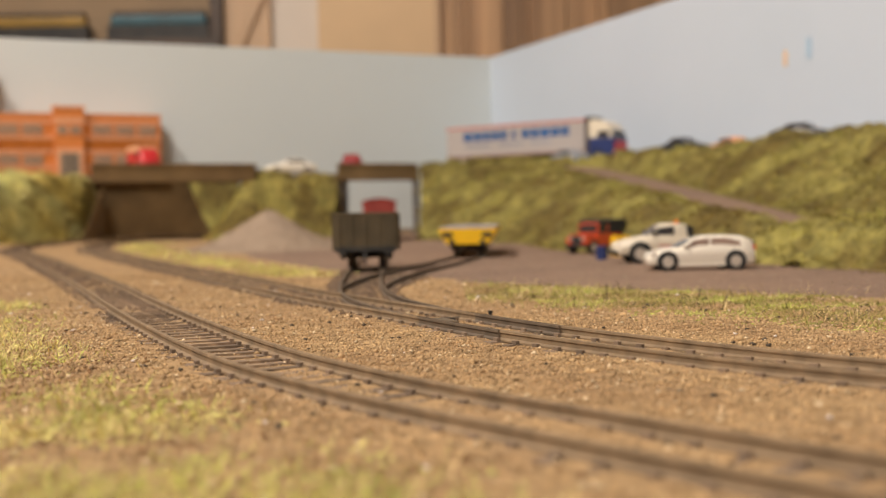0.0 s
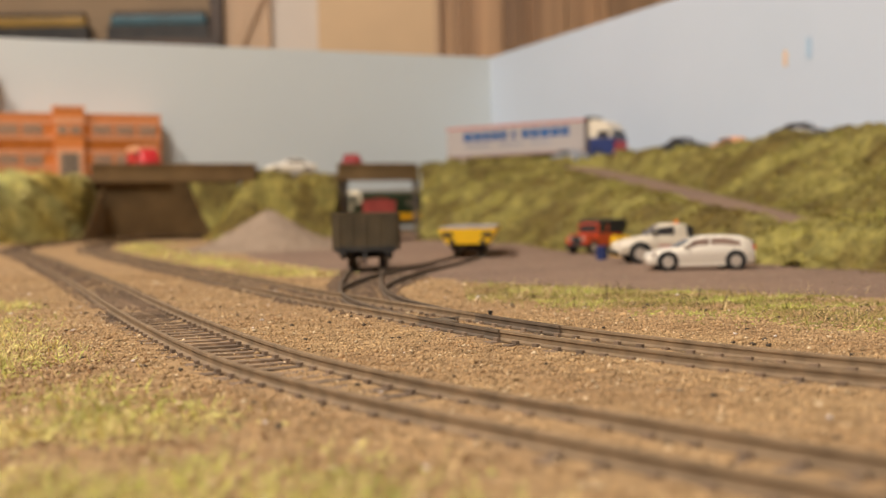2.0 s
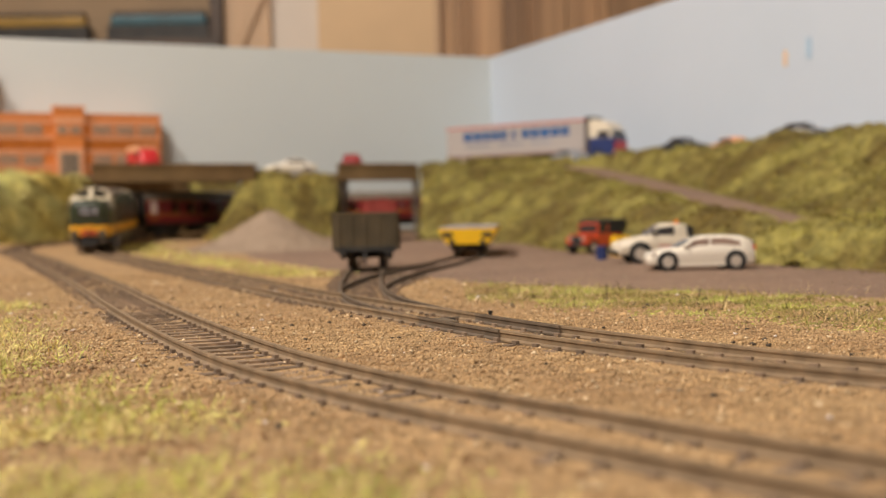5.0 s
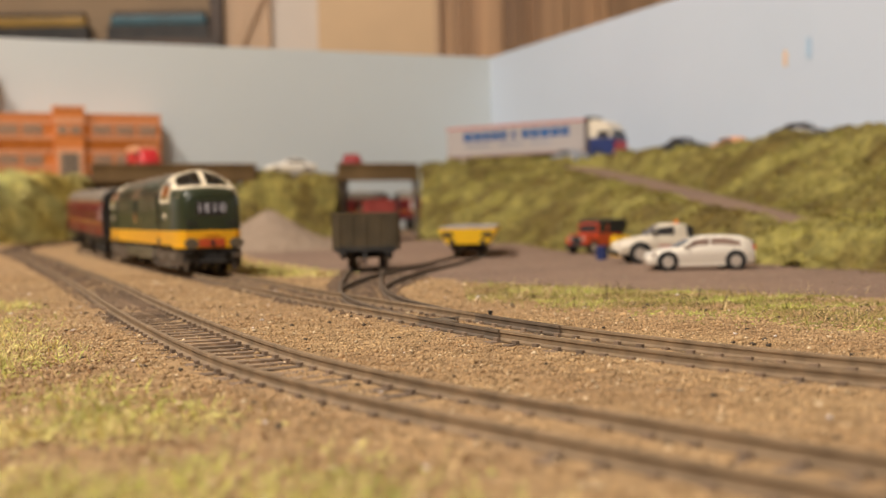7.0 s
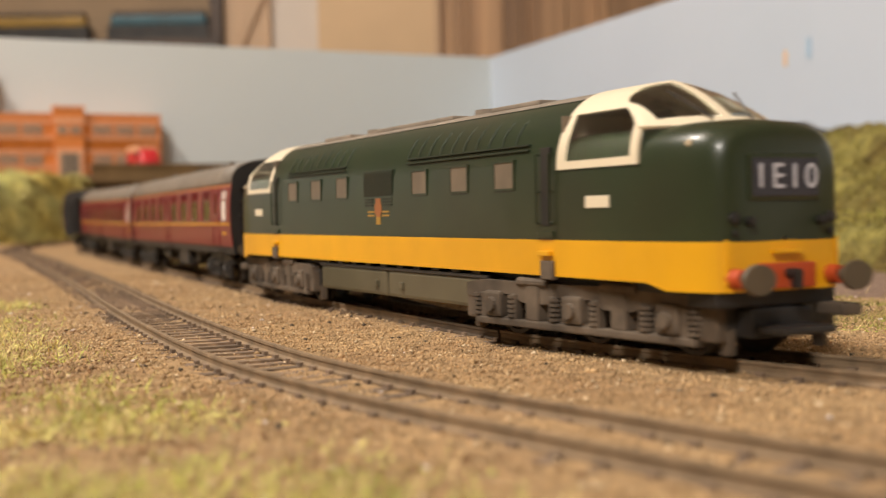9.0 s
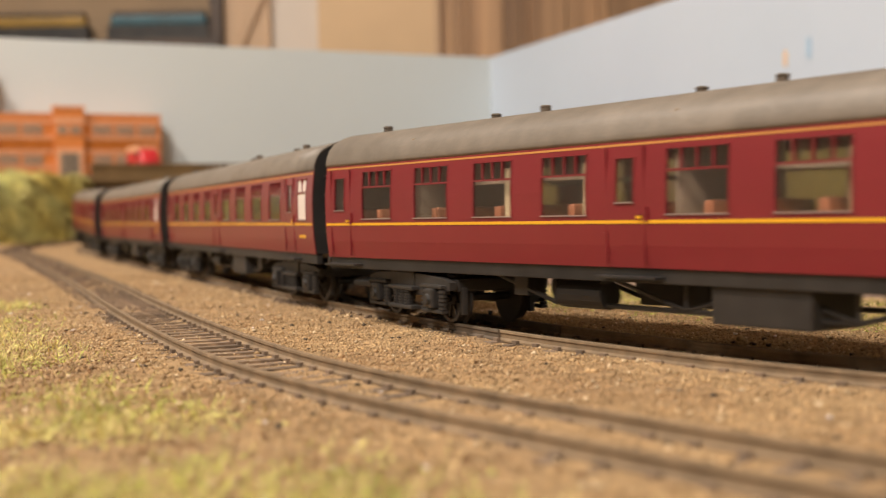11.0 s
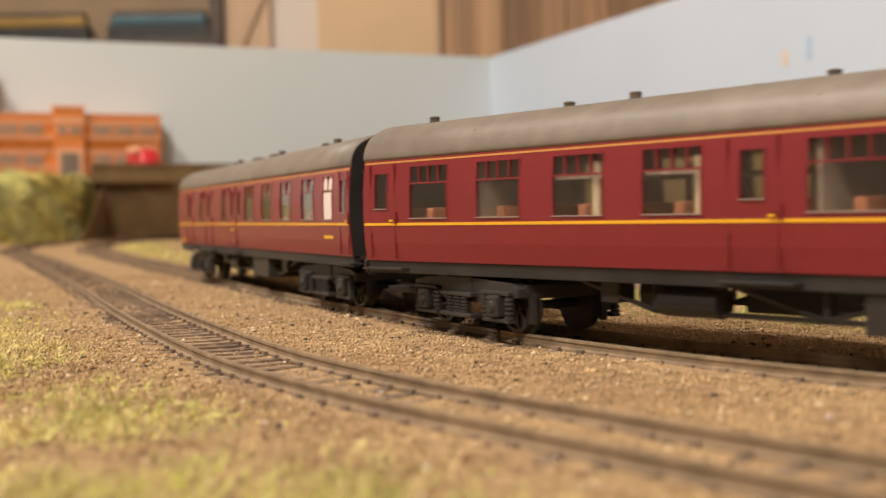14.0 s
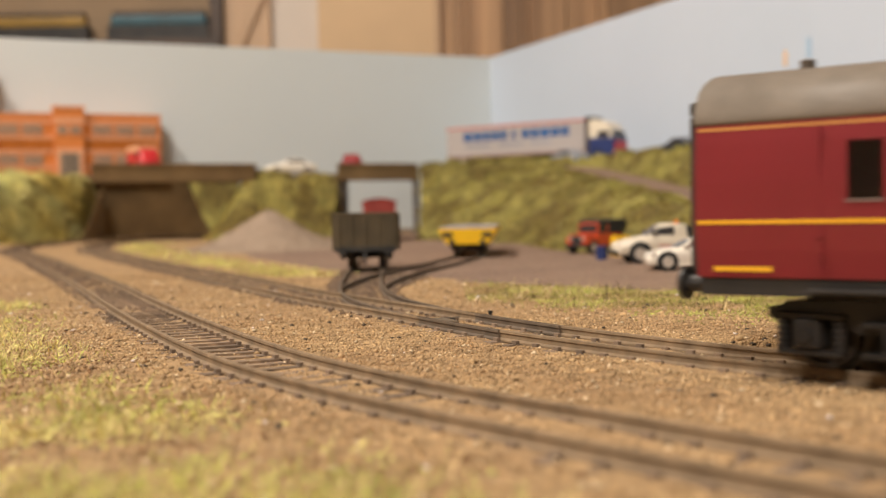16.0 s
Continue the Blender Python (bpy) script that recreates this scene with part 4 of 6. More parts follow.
def build_coach(windows, doors, label, brake=False):
    """windows: x0, x1, z0, z1, vents, opaque; doors: x0, x1."""
    coach = thing("passenger_coach", label, "coach", "coaches of the train")
    z_rows = sorted({15.6, 18, 20, 22.5, 25, 31, 34, 40.6, *[w[2] for w in windows], *[w[3] for w in windows]})
    for s in (1, -1):
        turn = Matrix.Identity(4) if s == 1 else Matrix.Diagonal((1, -1, 1, 1))
        bm = coach_shell(windows, z_rows)
        bmesh.ops.transform(bm, matrix=turn, verts=bm.verts)
        bmesh.ops.recalc_face_normals(bm, faces=bm.faces)
        side = part("body_side", bm, M["maroon"], coach, "glossy maroon body side")
        for x0, x1, z0, z1, vents, opaque in windows:
            key = (round(x1 - x0, 1), z0, z1, vents, opaque)
            if key not in WIN:
                WIN[key] = window_meshes(x1 - x0, z0, z1, vents, opaque)
            fr, ve, pa, si = WIN[key]
            m = at_mm((x0 + x1) / 2, 0, 0, 0, 0, 0 if s == 1 else 180)
            w = part("window", fr, None, coach, at=m)
            if ve:
                part("vent", ve, None, w)
            part("sill", si, None, w, "dull metal window edge")
            pane = part("pane", pa, None, w, "opaque white lavatory pane" if opaque else "")
            pane.visible_shadow = opaque
        for z, h, name in ((24.3, 0.66, "waist_lining"), (39.6, 0.42, "cantrail_lining")):
            y = coach_y(z + h / 2)
            part(name, boxed(-128.6, 128.6, *sorted((-s * (y - 0.2), -s * (y + 0.09))), z, z + h), M["gold" if z < 30 else "tan_line"], coach, "thin yellow-gold lining")
        for x0, x1 in doors:
            bm = bmesh.new()
            for x in (x0, x1):
                for a, b in ((16.2, 24.2), (25.1, 39.4)):
                    y = max(coach_y(a), coach_y(b))
                    prism(bm, [(x - 0.12, a), (x + 0.12, a), (x + 0.12, b), (x - 0.12, b)], *sorted((-s * (y - 0.35), -s * (y + 0.06))))
            y = coach_y(26)
            box(bm, x1 + 0.6, x1 + 1.1, *sorted((-s * (y - 0.1), -s * (y + 0.5))), 24.6, 27.6)
            box(bm, x1 - 2.2, x1 + 0.8, *sorted((-s * (y - 0.1), -s * (y + 0.45))), 26.0, 26.4)
            for z in (18.5, 22.0):
                box(bm, x0 - 0.5, x0 + 0.5, *sorted((-s * (y - 1), -s * (coach_y(z) + 0.35))), z, z + 0.5)
            d = part("door", bm, M["maroon"], coach)
            part("door_handle", boxed(x1 - 1.6, x1 - 0.4, *sorted((-s * (y - 0.1), -s * (y + 0.5))), 25.2, 25.8, 0.1), M["gold"], d, "brass door handle")
            part("foot_step", boxed(x0 - 2, x1 + 4, *sorted((-s * 15, -s * 19)), 13.4, 14.0, 0.15), M["coach_black"], coach)
        part("number_transfer", boxed(*((114, 121) if not brake else (105, 113.5)), *sorted((-s * 17.2, -s * (coach_y(21) + 0.08))), 20.4, 21.3), M["gold"], coach, "small yellow number transfer")
        part("solebar", boxed(-128.6, 128.6, *sorted((-s * 14.6, -s * 16.4)), 12.6, 15.7, 0.2), M["coach_black"], coach)
        if brake:
            y = coach_y(19)
            part("guard_plate", boxed(-19, -9, *sorted((-s * 17, -s * (y + 0.4))), 17.2, 23.4, 0.2), M["maroon"], coach)
            part("number_transfer", boxed(-16.5, -12.2, *sorted((-s * 17, -s * (coach_y(22.6) + 0.5))), 22.2, 23.0), M["gold"], coach)
            part("number_transfer", boxed(-126, -116, *sorted((-s * 16.7, -s * (coach_y(17) + 0.12))), 16.6, 17.4), M["gold"], coach)
    # roof
    full = arch(49, ROOF)
    bm = patch([[Vector((x, y, z)) for y, z in full] for x in np.linspace(-129.3, 129.3, 9)])
    bmesh.ops.solidify(bm, geom=bm.faces[:], thickness=0.5)
    part("roof", bm, M["coach_roof"], coach, "matt grey-brown roof", smooth=True)
    for k, x in enumerate(np.arange(-114, 115, 22.0)):
        bm = bmesh.new()
        yy = (-6.0, 5.0, -3.0)[k % 3]
        tube(bm, (x, yy, 48.6), (x, yy, 50.9), 1.4, 1.2, n=12)
        tube(bm, (x, yy, 50.8), (x, yy, 51.2), 1.45, 1.0, n=12)
        part("roof_vent", bm, M["frame_brown"], coach)
    if brake:
        for x in (-28, -2):
            part("roof_vent", boxed(x - 4, x + 4, -5, -1, 49.0, 51.0, 0.4), M["frame_brown"], coach)
    # ends with gangway, steps and buffers
    for e in (-1, 1):
        sec = [(-y, z) for y, z in [(coach_y(z), z) for z in np.linspace(15.7, 40.5, 9)]] + [tuple(q) for q in arch(25, ROOF)[1:-1]] + [(coach_y(z), z) for z in np.linspace(40.5, 15.7, 9)]
        bm = bmesh.new()
        sweep(bm, None, [[Vector((e * 128.0, y * 0.985, 15.7 + (z - 15.7) * 0.985)) for y, z in sec], [Vector((e * 129.15, y * 0.985, 15.7 + (z - 15.7) * 0.985)) for y, z in sec]])
        bmesh.ops.recalc_face_normals(bm, faces=bm.faces)
        part("end_wall", bm, M["coach_black"], coach, "black coach end")
        bm = bmesh.new()
        for y0, y1, z0, z1 in ((-8, -5.6, 15.5, 43), (5.6, 8, 15.5, 43), (-8, 8, 43, 45.5)):
            box(bm, *sorted((e * 129, e * 134.6)), y0, y1, z0, z1, 0.6)
        box(bm, *sorted((e * 129, e * 134.6)), -8, 8, 14.2, 15.6, 0.3)
        part("gangway", bm, M["coach_black"], coach, "black corridor connection")
        for s in (-1, 1):
            for z in (22, 27.5, 33, 38.5):
                part("end_step", boxed(*sorted((e * 129, e * 131.4)), *sorted((s * 9.5, s * 14)), z, z + 0.6, 0.1), M["black"], coach)
            bm = bmesh.new()
            tube(bm, (e * 128, s * 11.5, 14.2), (e * 133.5, s * 11.5, 14.2), 1.5, n=12)
            tube(bm, (e * 133.3, s * 11.5, 14.2), (e * 134.2, s * 11.5, 14.2), 2.9, 2.7, n=18)
            part("buffer", bm, M["coach_black"], coach)
        if not (brake and e < 0):
            part("coupling", boxed(*sorted((e * 124, e * 140)), -2.5, 2.5, 6.4, 8.0, 0.3), M["coach_black"], coach)
    # floor, seats and partitions inside
    part("floor", boxed(-128, 128, -15.4, 15.4, 14.6, 16.2, 0.1), M["table"], coach)
    seats = bmesh.new()
    for k, x in enumerate(np.arange(-118, 118, 12.6)):
        if brake and x < 5:
            continue
        for s in (-1, 1):
            box(seats, x - 4.0, x + 4.0, *sorted((s * 5.0, s * 15.5)), 16, 22.0, 0.6)
            box(seats, x - 1.2, x + 1.2, *sorted((s * 5.0, s * 15.0)), 20, 28.5, 0.6)
    part("seating", seats, M["seat"], coach, "orange-brown seat rows")
    for x in ((-88, 1, 106) if not brake else (-30, 4, 100)):
        part("partition", boxed(x - 0.5, x + 0.5, -15.6, 15.6, 16, 46, 0.1), M["table"], coach)
    for x in (-60, -34, 30, 56, 82) if not brake else (44, 70):
        for s in (-1, 1):
            part("table", boxed(x - 3, x + 3, *sorted((s * 6, s * 15.4)), 24.4, 25.0, 0.1), M["table"], coach)
            part("curtain", boxed(x + 8.5, x + 10.5, *sorted((s * 13.5, s * 15.6)), 24, 37, 0.4), M["curtain"], coach, "dull cream curtain")
            part("luggage_rack", boxed(x - 7, x + 13, *sorted((s * 11, s * 15.6)), 33.5, 34.6, 0.1), M["table"], coach)
    # under the floor
    part("battery_box", boxed(9, 31, -15.6, -3, 5.6, 13, 0.4), M["coach_black"], coach)
    part("battery_box", boxed(-28, -8, 3, 15.6, 6.2, 13, 0.4), M["coach_black"], coach)
    bm = bmesh.new()
    tube(bm, (-36, -11.5, 9.2), (-22, -11.5, 9.2), 3.0, n=16)
    tube(bm, (-50, 0, 9.6), (-38, 0, 9.6), 3.6, n=16)
    part("vacuum_cylinder", bm, M["coach_black"], coach)
    for s in (-1, 1):
        for a, b in (((-58, 12.6), (-38, 7.2)), ((-38, 7.2), (38, 7.2)), ((38, 7.2), (58, 12.6)), ((-38, 7.2), (-38, 12.8)), ((38, 7.2), (38, 12.8)), ((0, 7.2), (0, 12.8)), ((-38, 7.2), (-20, 12.8)), ((38, 7.2), (20, 12.8)), ((-20, 12.8), (0, 7.2)), ((20, 12.8), (0, 7.2))):
            part("truss_bar", tube(bmesh.new(), (a[0], s * 12.5, a[1]), (b[0], s * 12.5, b[1]), 0.55, n=6), M["coach_black"], coach)
        part("brake_gear", boxed(44, 50, *sorted((s * 9, s * 14)), 8.5, 12.8, 0.3), M["coach_black"], coach)
        part("brake_gear", boxed(-52, -47, *sorted((s * 8, s * 13)), 8.2, 12.8, 0.3), M["coach_black"], coach)
    gear = [add_bogie(coach, x, COACH_BOGIE, COACH_WHEEL, (17, -17), 6.1) for x in (93, -93)]
    return coach, gear


OPEN_W = [(-129 + a, -129 + b, 25.8, 38.7, 4, False) for a, b in ((19, 33.6), (43.6, 58.2), (68, 82.6), (92.4, 107), (128.6, 144.4), (154, 169.8), (179.5, 195.3), (205.4, 221.2))]
OPEN_W += [(-129 + a, -129 + b, 28.2, 37.4, 0, False) for a, b in ((4.6, 10.4), (115, 120.6), (229, 235))] + [(-129 + 241.3, -129 + 251.7, 25.8, 38.7, 2, True)]
OPEN_D = [(-129 + a, -129 + b) for a, b in ((3, 13), (112.5, 123), (226.5, 237))]
BRAKE_W = [(-129 + a, -129 + b, 25.8, 38.7, 2, False) for a, b in ((49.5, 58.5), (95, 103.6))] + [(-129 + a, -129 + b, 25.8, 38.7, 2, False) for a, b in ((134.5, 148.5), (160.3, 174.3), (185, 199), (210.5, 224.5))]
BRAKE_W += [(-129 + a, -129 + b, 27.6, 37.3, 0, False) for a, b in ((25, 31), (66, 72), (112, 117), (123, 128.5), (249.5, 255))] + [(-129 + 233.5, -129 + 243, 25.8, 38.7, 2, True)]
BRAKE_D = [(-129 + a, -129 + b) for a, b in ((21, 35), (62, 76), (109.5, 120), (249.5, 257))]

LOCO, LOCO_GEAR = build_loco()
COACHES, GEARS = [], []
for k in range(3):
    c, g = build_coach(OPEN_W, OPEN_D, "maroon passenger coach with grey roof and gold lining")
    COACHES.append(c)
    GEARS.append(g)
c, g = build_coach(BRAKE_W, BRAKE_D, "maroon brake coach with few windows at its tail", brake=True)
COACHES.append(c)
GEARS.append(g)


# ---- parked road vehicles ----
M.update({
    "car_white": mat("white_car_paint", (0.80, 0.74, 0.64), 0.25, var=0.03, size=60, coat=0.4),
    "car_cream": mat("off_white_pickup_paint", (0.76, 0.68, 0.55), 0.35, var=0.04, size=60, coat=0.2),
    "car_red": mat("orange_red_paint", (0.52, 0.07, 0.025), 0.35, var=0.08, size=60),
    "van_red": mat("bright_red_van_paint", (0.55, 0.03, 0.035), 0.35, var=0.06, size=50),
    "car_dark": mat("dark_blue_black_paint", (0.03, 0.032, 0.04), 0.3, var=0.1, size=60),
    "car_maroon": mat("dark_red_paint", (0.30, 0.03, 0.04), 0.3, var=0.1, size=60),
    "tyre": mat("tyre_rubber", (0.025, 0.023, 0.022), 0.85, var=0.15, size=200),
    "rim": mat("pale_wheel_rim", (0.62, 0.55, 0.47), 0.45, metal=0.1, var=0.05, size=100),
    "dark_glass": mat("dark_plastic_glazing", (0.045, 0.042, 0.045), 0.12, var=0.1, size=60),
    "canvas": mat("black_canvas_top", (0.025, 0.024, 0.024), 0.8, var=0.2, size=150),
    "amber": mat("amber_plastic", (0.75, 0.22, 0.03), 0.3),
    "blue": mat("blue_plastic", (0.022, 0.04, 0.15), 0.4, var=0.1, size=80),
    # white taken down to grey: the side's shade is in the base colour
    "trailer": mat("shaded_white_trailer_side", (0.43, 0.39, 0.38), 0.45, var=0.04, size=30),
    "trailer_red": mat("faded_red_trim", (0.52, 0.18, 0.15), 0.5, var=0.05, size=40),
    "trailer_grey": mat("dull_pink_grey_rail", (0.34, 0.22, 0.20), 0.6, var=0.08, size=40),
    "car_silver": mat("silver_blue_paint", (0.32, 0.34, 0.38), 0.3, metal=0.3, var=0.06, size=60),
    # pinkish reflection on the car panes painted in as base colour
    "painted_reflection_glass": mat("glazing_with_painted_reflection", (0.36, 0.25, 0.20), 0.08, var=0.25, size=50, second=(0.07, 0.06, 0.06), second_size=60),
    "sign_blue": mat("blue_lettering", (0.025, 0.10, 0.28), 0.5),
    "sign_grey": mat("grey_lettering", (0.3, 0.3, 0.36), 0.5),
    "wagon": mat("weathered_grey_brown_wagon", (0.085, 0.063, 0.032), 0.75, var=0.25, size=90, second=(0.125, 0.09, 0.048), second_size=30, bump=0.0001, bump_size=400),
    "van_brown": mat("bauxite_van_red", (0.26, 0.03, 0.02), 0.6, var=0.15, size=60),
    "wagon_yellow": mat("bright_yellow_wagon", (0.85, 0.50, 0.005), 0.4, var=0.05, size=60),
    "deck_grey": mat("violet_grey_deck", (0.33, 0.31, 0.35), 0.6, var=0.1, size=60),
    "brick": mat("orange_brick_card", (0.66, 0.215, 0.05), 0.8, var=0.12, size=300, second=(0.56, 0.17, 0.035), second_size=40),
    "brick_dark": mat("deep_orange_card", (0.42, 0.115, 0.008), 0.8, var=0.08, size=80),
    "salmon": mat("salmon_stone_card", (0.72, 0.36, 0.2), 0.8, var=0.08, size=120),
    "pane_grey": mat("grey_card_glazing", (0.26, 0.2, 0.15), 0.4, var=0.15, size=60),
})


def wheel_parts(parent, x, y, r, w):
    s = 1 if y > 0 else -1
    bm = bmesh.new()
    prof = [(0, r * 0.7), (0, r * 0.9), (0.35, r), (w - 0.35, r), (w, r * 0.9), (w, r * 0.7)]
    n = 24
    sweep(bm, None, [[Vector((q[1] * math.cos(2 * math.pi * k / n), s * q[0], q[1] * math.sin(2 * math.pi * k / n))) for k in range(n)] for q in prof], caps=False)
    tube(bm, (0, 0, 0), (0, s * w * 0.7, 0), r * 0.66, n=20)
    bmesh.ops.recalc_face_normals(bm, faces=bm.faces)
    wh = part("wheel", bm, M["tyre"], parent, at=at_mm(x, y - s * w * 0.5, r))
    bm = bmesh.new()
    tube(bm, (0, s * w * 0.6, 0), (0, s * w * 0.82, 0), r * 0.68, r * 0.62, n=20)
    tube(bm, (0, s * w * 0.8, 0), (0, s * w * 1.0, 0), r * 0.2, n=10)
    for k in range(6):
        a = 2 * math.pi * k / 6
        box(bm, r * 0.15, r * 0.58, *sorted((s * w * 0.8, s * w * 0.92)), -0.35, 0.35, m=Matrix.Rotation(a, 4, "Y"))
    part("rim", bm, M["rim"], wh)


def loft_car(sections, n=28):
    """A closed body from stations (x, half width at sill, half width at waist, half width at top, z bottom, z waist, z top)."""
    rings = []
    for x, ws, ww, wt, zb, zw, zt in sections:
        half = [(ws * 0.92, zb), (ws, zb + (zw - zb) * 0.25), (ww, zb + (zw - zb) * 0.75), (ww * 0.985, zw), (wt + (ww - wt) * 0.35, zw + (zt - zw) * 0.55), (wt, zw + (zt - zw) * 0.92), (wt * 0.75, zt), (0, zt + 0.02)]
        pts = [Vector((x, -y, z)) for y, z in half] + [Vector((x, y, z)) for y, z in half[::-1][1:]]
        rings.append(pts)
    bm = bmesh.new()
    sweep(bm, None, rings)
    bmesh.ops.recalc_face_normals(bm, faces=bm.faces)
    return bm


def side_glass(parent, outline, y, material, name="window", lean=0.0, zref=0.0):
    for s in (-1, 1):
        bm = bmesh.new()
        prism(bm, outline, *sorted((s * (y - 0.5), s * (y + 0.12))))
        if lean:
            for v in bm.verts:
                v.co.y -= s * lean * (v.co.z - zref)
        part(name, bm, material, parent)


def hatchback(label, paint):
    car = thing("car", label, "car")
    L = 25.3
    st = [(-L, 8.5, 9.2, 7.0, 3.0, 7.5, 9.5), (-L + 1.2, 10.0, 10.8, 8.2, 2.4, 9.0, 13.8), (-19, 10.8, 11.4, 8.4, 2.2, 9.5, 15.9), (-10, 11.0, 11.5, 8.6, 2.2, 9.6, 16.4), (-1, 11.0, 11.5, 8.4, 2.2, 9.6, 16.1),
          (5, 11.0, 11.5, 8.2, 2.2, 9.5, 14.2), (10.5, 11.0, 11.4, 9.0, 2.2, 9.2, 11.0), (17, 10.8, 11.2, 9.0, 2.3, 8.6, 10.4), (22.5, 9.8, 10.2, 8.0, 2.4, 7.2, 8.6), (L, 8.0, 8.2, 6.6, 2.8, 5.6, 6.6)]
    part("body", loft_car(st), paint, car, smooth=True)
    side_glass(car, [(9.0, 10.4), (3.6, 14.2), (-3.4, 15.1), (-3.4, 10.5)], 9.9, M["painted_reflection_glass"], lean=0.18, zref=13)
    side_glass(car, [(-4.4, 10.5), (-4.4, 15.1), (-12, 14.9), (-17.5, 13.4), (-18.5, 11.4), (-13, 10.6)], 9.95, M["painted_reflection_glass"], lean=0.18, zref=13)
    bm = bmesh.new()
    sweep(bm, None, [[Vector((12.0, -7.6, 11.0)), Vector((12.0, 7.6, 11.0)), Vector((11.2, 7.6, 10.2)), Vector((11.2, -7.6, 10.2))], [Vector((5.2, -6.8, 14.4)), Vector((5.2, 6.8, 14.4)), Vector((4.5, 6.8, 13.7)), Vector((4.5, -6.8, 13.7))]])
    part("windscreen", bm, M["dark_glass"], car)
    part("rear_window", boxed(-L - 0.1, -L + 2.6, -6.8, 6.8, 10.8, 13.8, 0.4), M["dark_glass"], car)
    for x in (-15.6, 16.2):
        for s in (-1, 1):
            # no opening is cut: a black disc stands for the shade in the arch
            bm = bmesh.new()
            tube(bm, (x, s * 9.6, 4.3), (x, s * 11.62, 4.3), 5.0, n=24)
            part("wheel_arch", bm, M["canvas"], car)
            wheel_parts(car, x, s * 10.9, 4.2, 2.6)
    for s in (-1, 1):
        part("tail_light", boxed(-L - 0.25, -L + 1.6, *sorted((s * 7.6, s * 10.0)), 9.2, 11.4, 0.4), M["car_red"], car)
        part("headlight", boxed(20.8, 23.6, *sorted((s * 7.2, s * 10.3)), 7.0, 8.6, 0.5), M["rim"], car)
        part("door_mirror", boxed(7.0, 8.8, *sorted((s * 10.6, s * 12.6)), 11.0, 12.3, 0.3), paint, car)
        part("sill", boxed(-11, 12, *sorted((s * 10.6, s * 11.35)), 2.0, 3.4, 0.3), M["car_white"], car)
    return car


def pickup(label):
    car = thing("pickup_truck", label, "pickup truck")
    st = [(-33, 10.6, 11, 10.6, 5.5, 12.6, 13.2), (-6, 11, 11.4, 10.8, 5.2, 12.8, 13.4), (-5.4, 11, 11.4, 9.6, 4.8, 13, 21.0), (4, 11, 11.4, 9.4, 4.8, 13, 21.4), (8.5, 11, 11.4, 9.2, 4.8, 13, 20.5), (14.8, 11, 11.3, 9.6, 4.8, 12.8, 15.0), (24, 10.9, 11.2, 9.8, 4.6, 11.5, 13.4), (30, 10.4, 10.6, 9.0, 4.4, 10, 11.8), (32.5, 9.2, 9.4, 8.0, 4.6, 8.6, 9.6)]
    part("body", loft_car(st), M["car_cream"], car, smooth=True)
    side_glass(car, [(13.6, 15.4), (9.4, 19.2), (1.4, 19.8), (1.4, 15.2)], 10.4, M["dark_glass"], lean=0.17, zref=18)
    part("rear_window", boxed(-6.2, -5.0, -8.0, 8.0, 16, 19.6, 0.3), M["dark_glass"], car)
    part("rear_frame", boxed(-9.5, -6.0, -9.4, 9.4, 13.2, 19.8, 0.5), M["canvas"], car)
    bm = bmesh.new()
    sweep(bm, None, [[Vector((15.6, -8.2, 15.2)), Vector((15.6, 8.2, 15.2)), Vector((14.8, 8.2, 14.4)), Vector((14.8, -8.2, 14.4))], [Vector((9.4, -7.6, 20.2)), Vector((9.4, 7.6, 20.2)), Vector((8.6, 7.6, 19.4)), Vector((8.6, -7.6, 19.4))]])
    part("windscreen", bm, M["dark_glass"], car)
    bm = bmesh.new()
    tube(bm, (-2, 2, 21.2), (-2, 2, 23.2), 1.3, 1.0, n=12)
    part("beacon", bm, M["amber"], car, "amber roof beacon")
    for s in (-1, 1):
        part("side_stripe", boxed(-4, 10, *sorted((s * 11.0, s * 11.5)), 8.8, 9.8, 0.1), M["trailer_red"], car)
        part("headlight", boxed(29.0, 31.6, *sorted((s * 6.8, s * 9.8)), 9.0, 11.0, 0.4), M["rim"], car)
        part("door_mirror", boxed(12.0, 14.0, *sorted((s * 11.2, s * 13.0)), 15.5, 17.5, 0.3), M["canvas"], car)
    part("bumper", boxed(31.5, 33.4, -9.5, 9.5, 4.4, 7.0, 0.5), M["canvas"], car)
    for x in (-21, 20):
        for s in (-1, 1):
            # shaded inside of the arch, drawn as a flat black disc
            bm = bmesh.new()
            tube(bm, (x, s * 9.8, 5.6), (x, s * 11.55, 5.6), 6.2, n=24)
            part("wheel_arch", bm, M["canvas"], car)
            wheel_parts(car, x, s * 10.9, 5.2, 3.2)
    return car


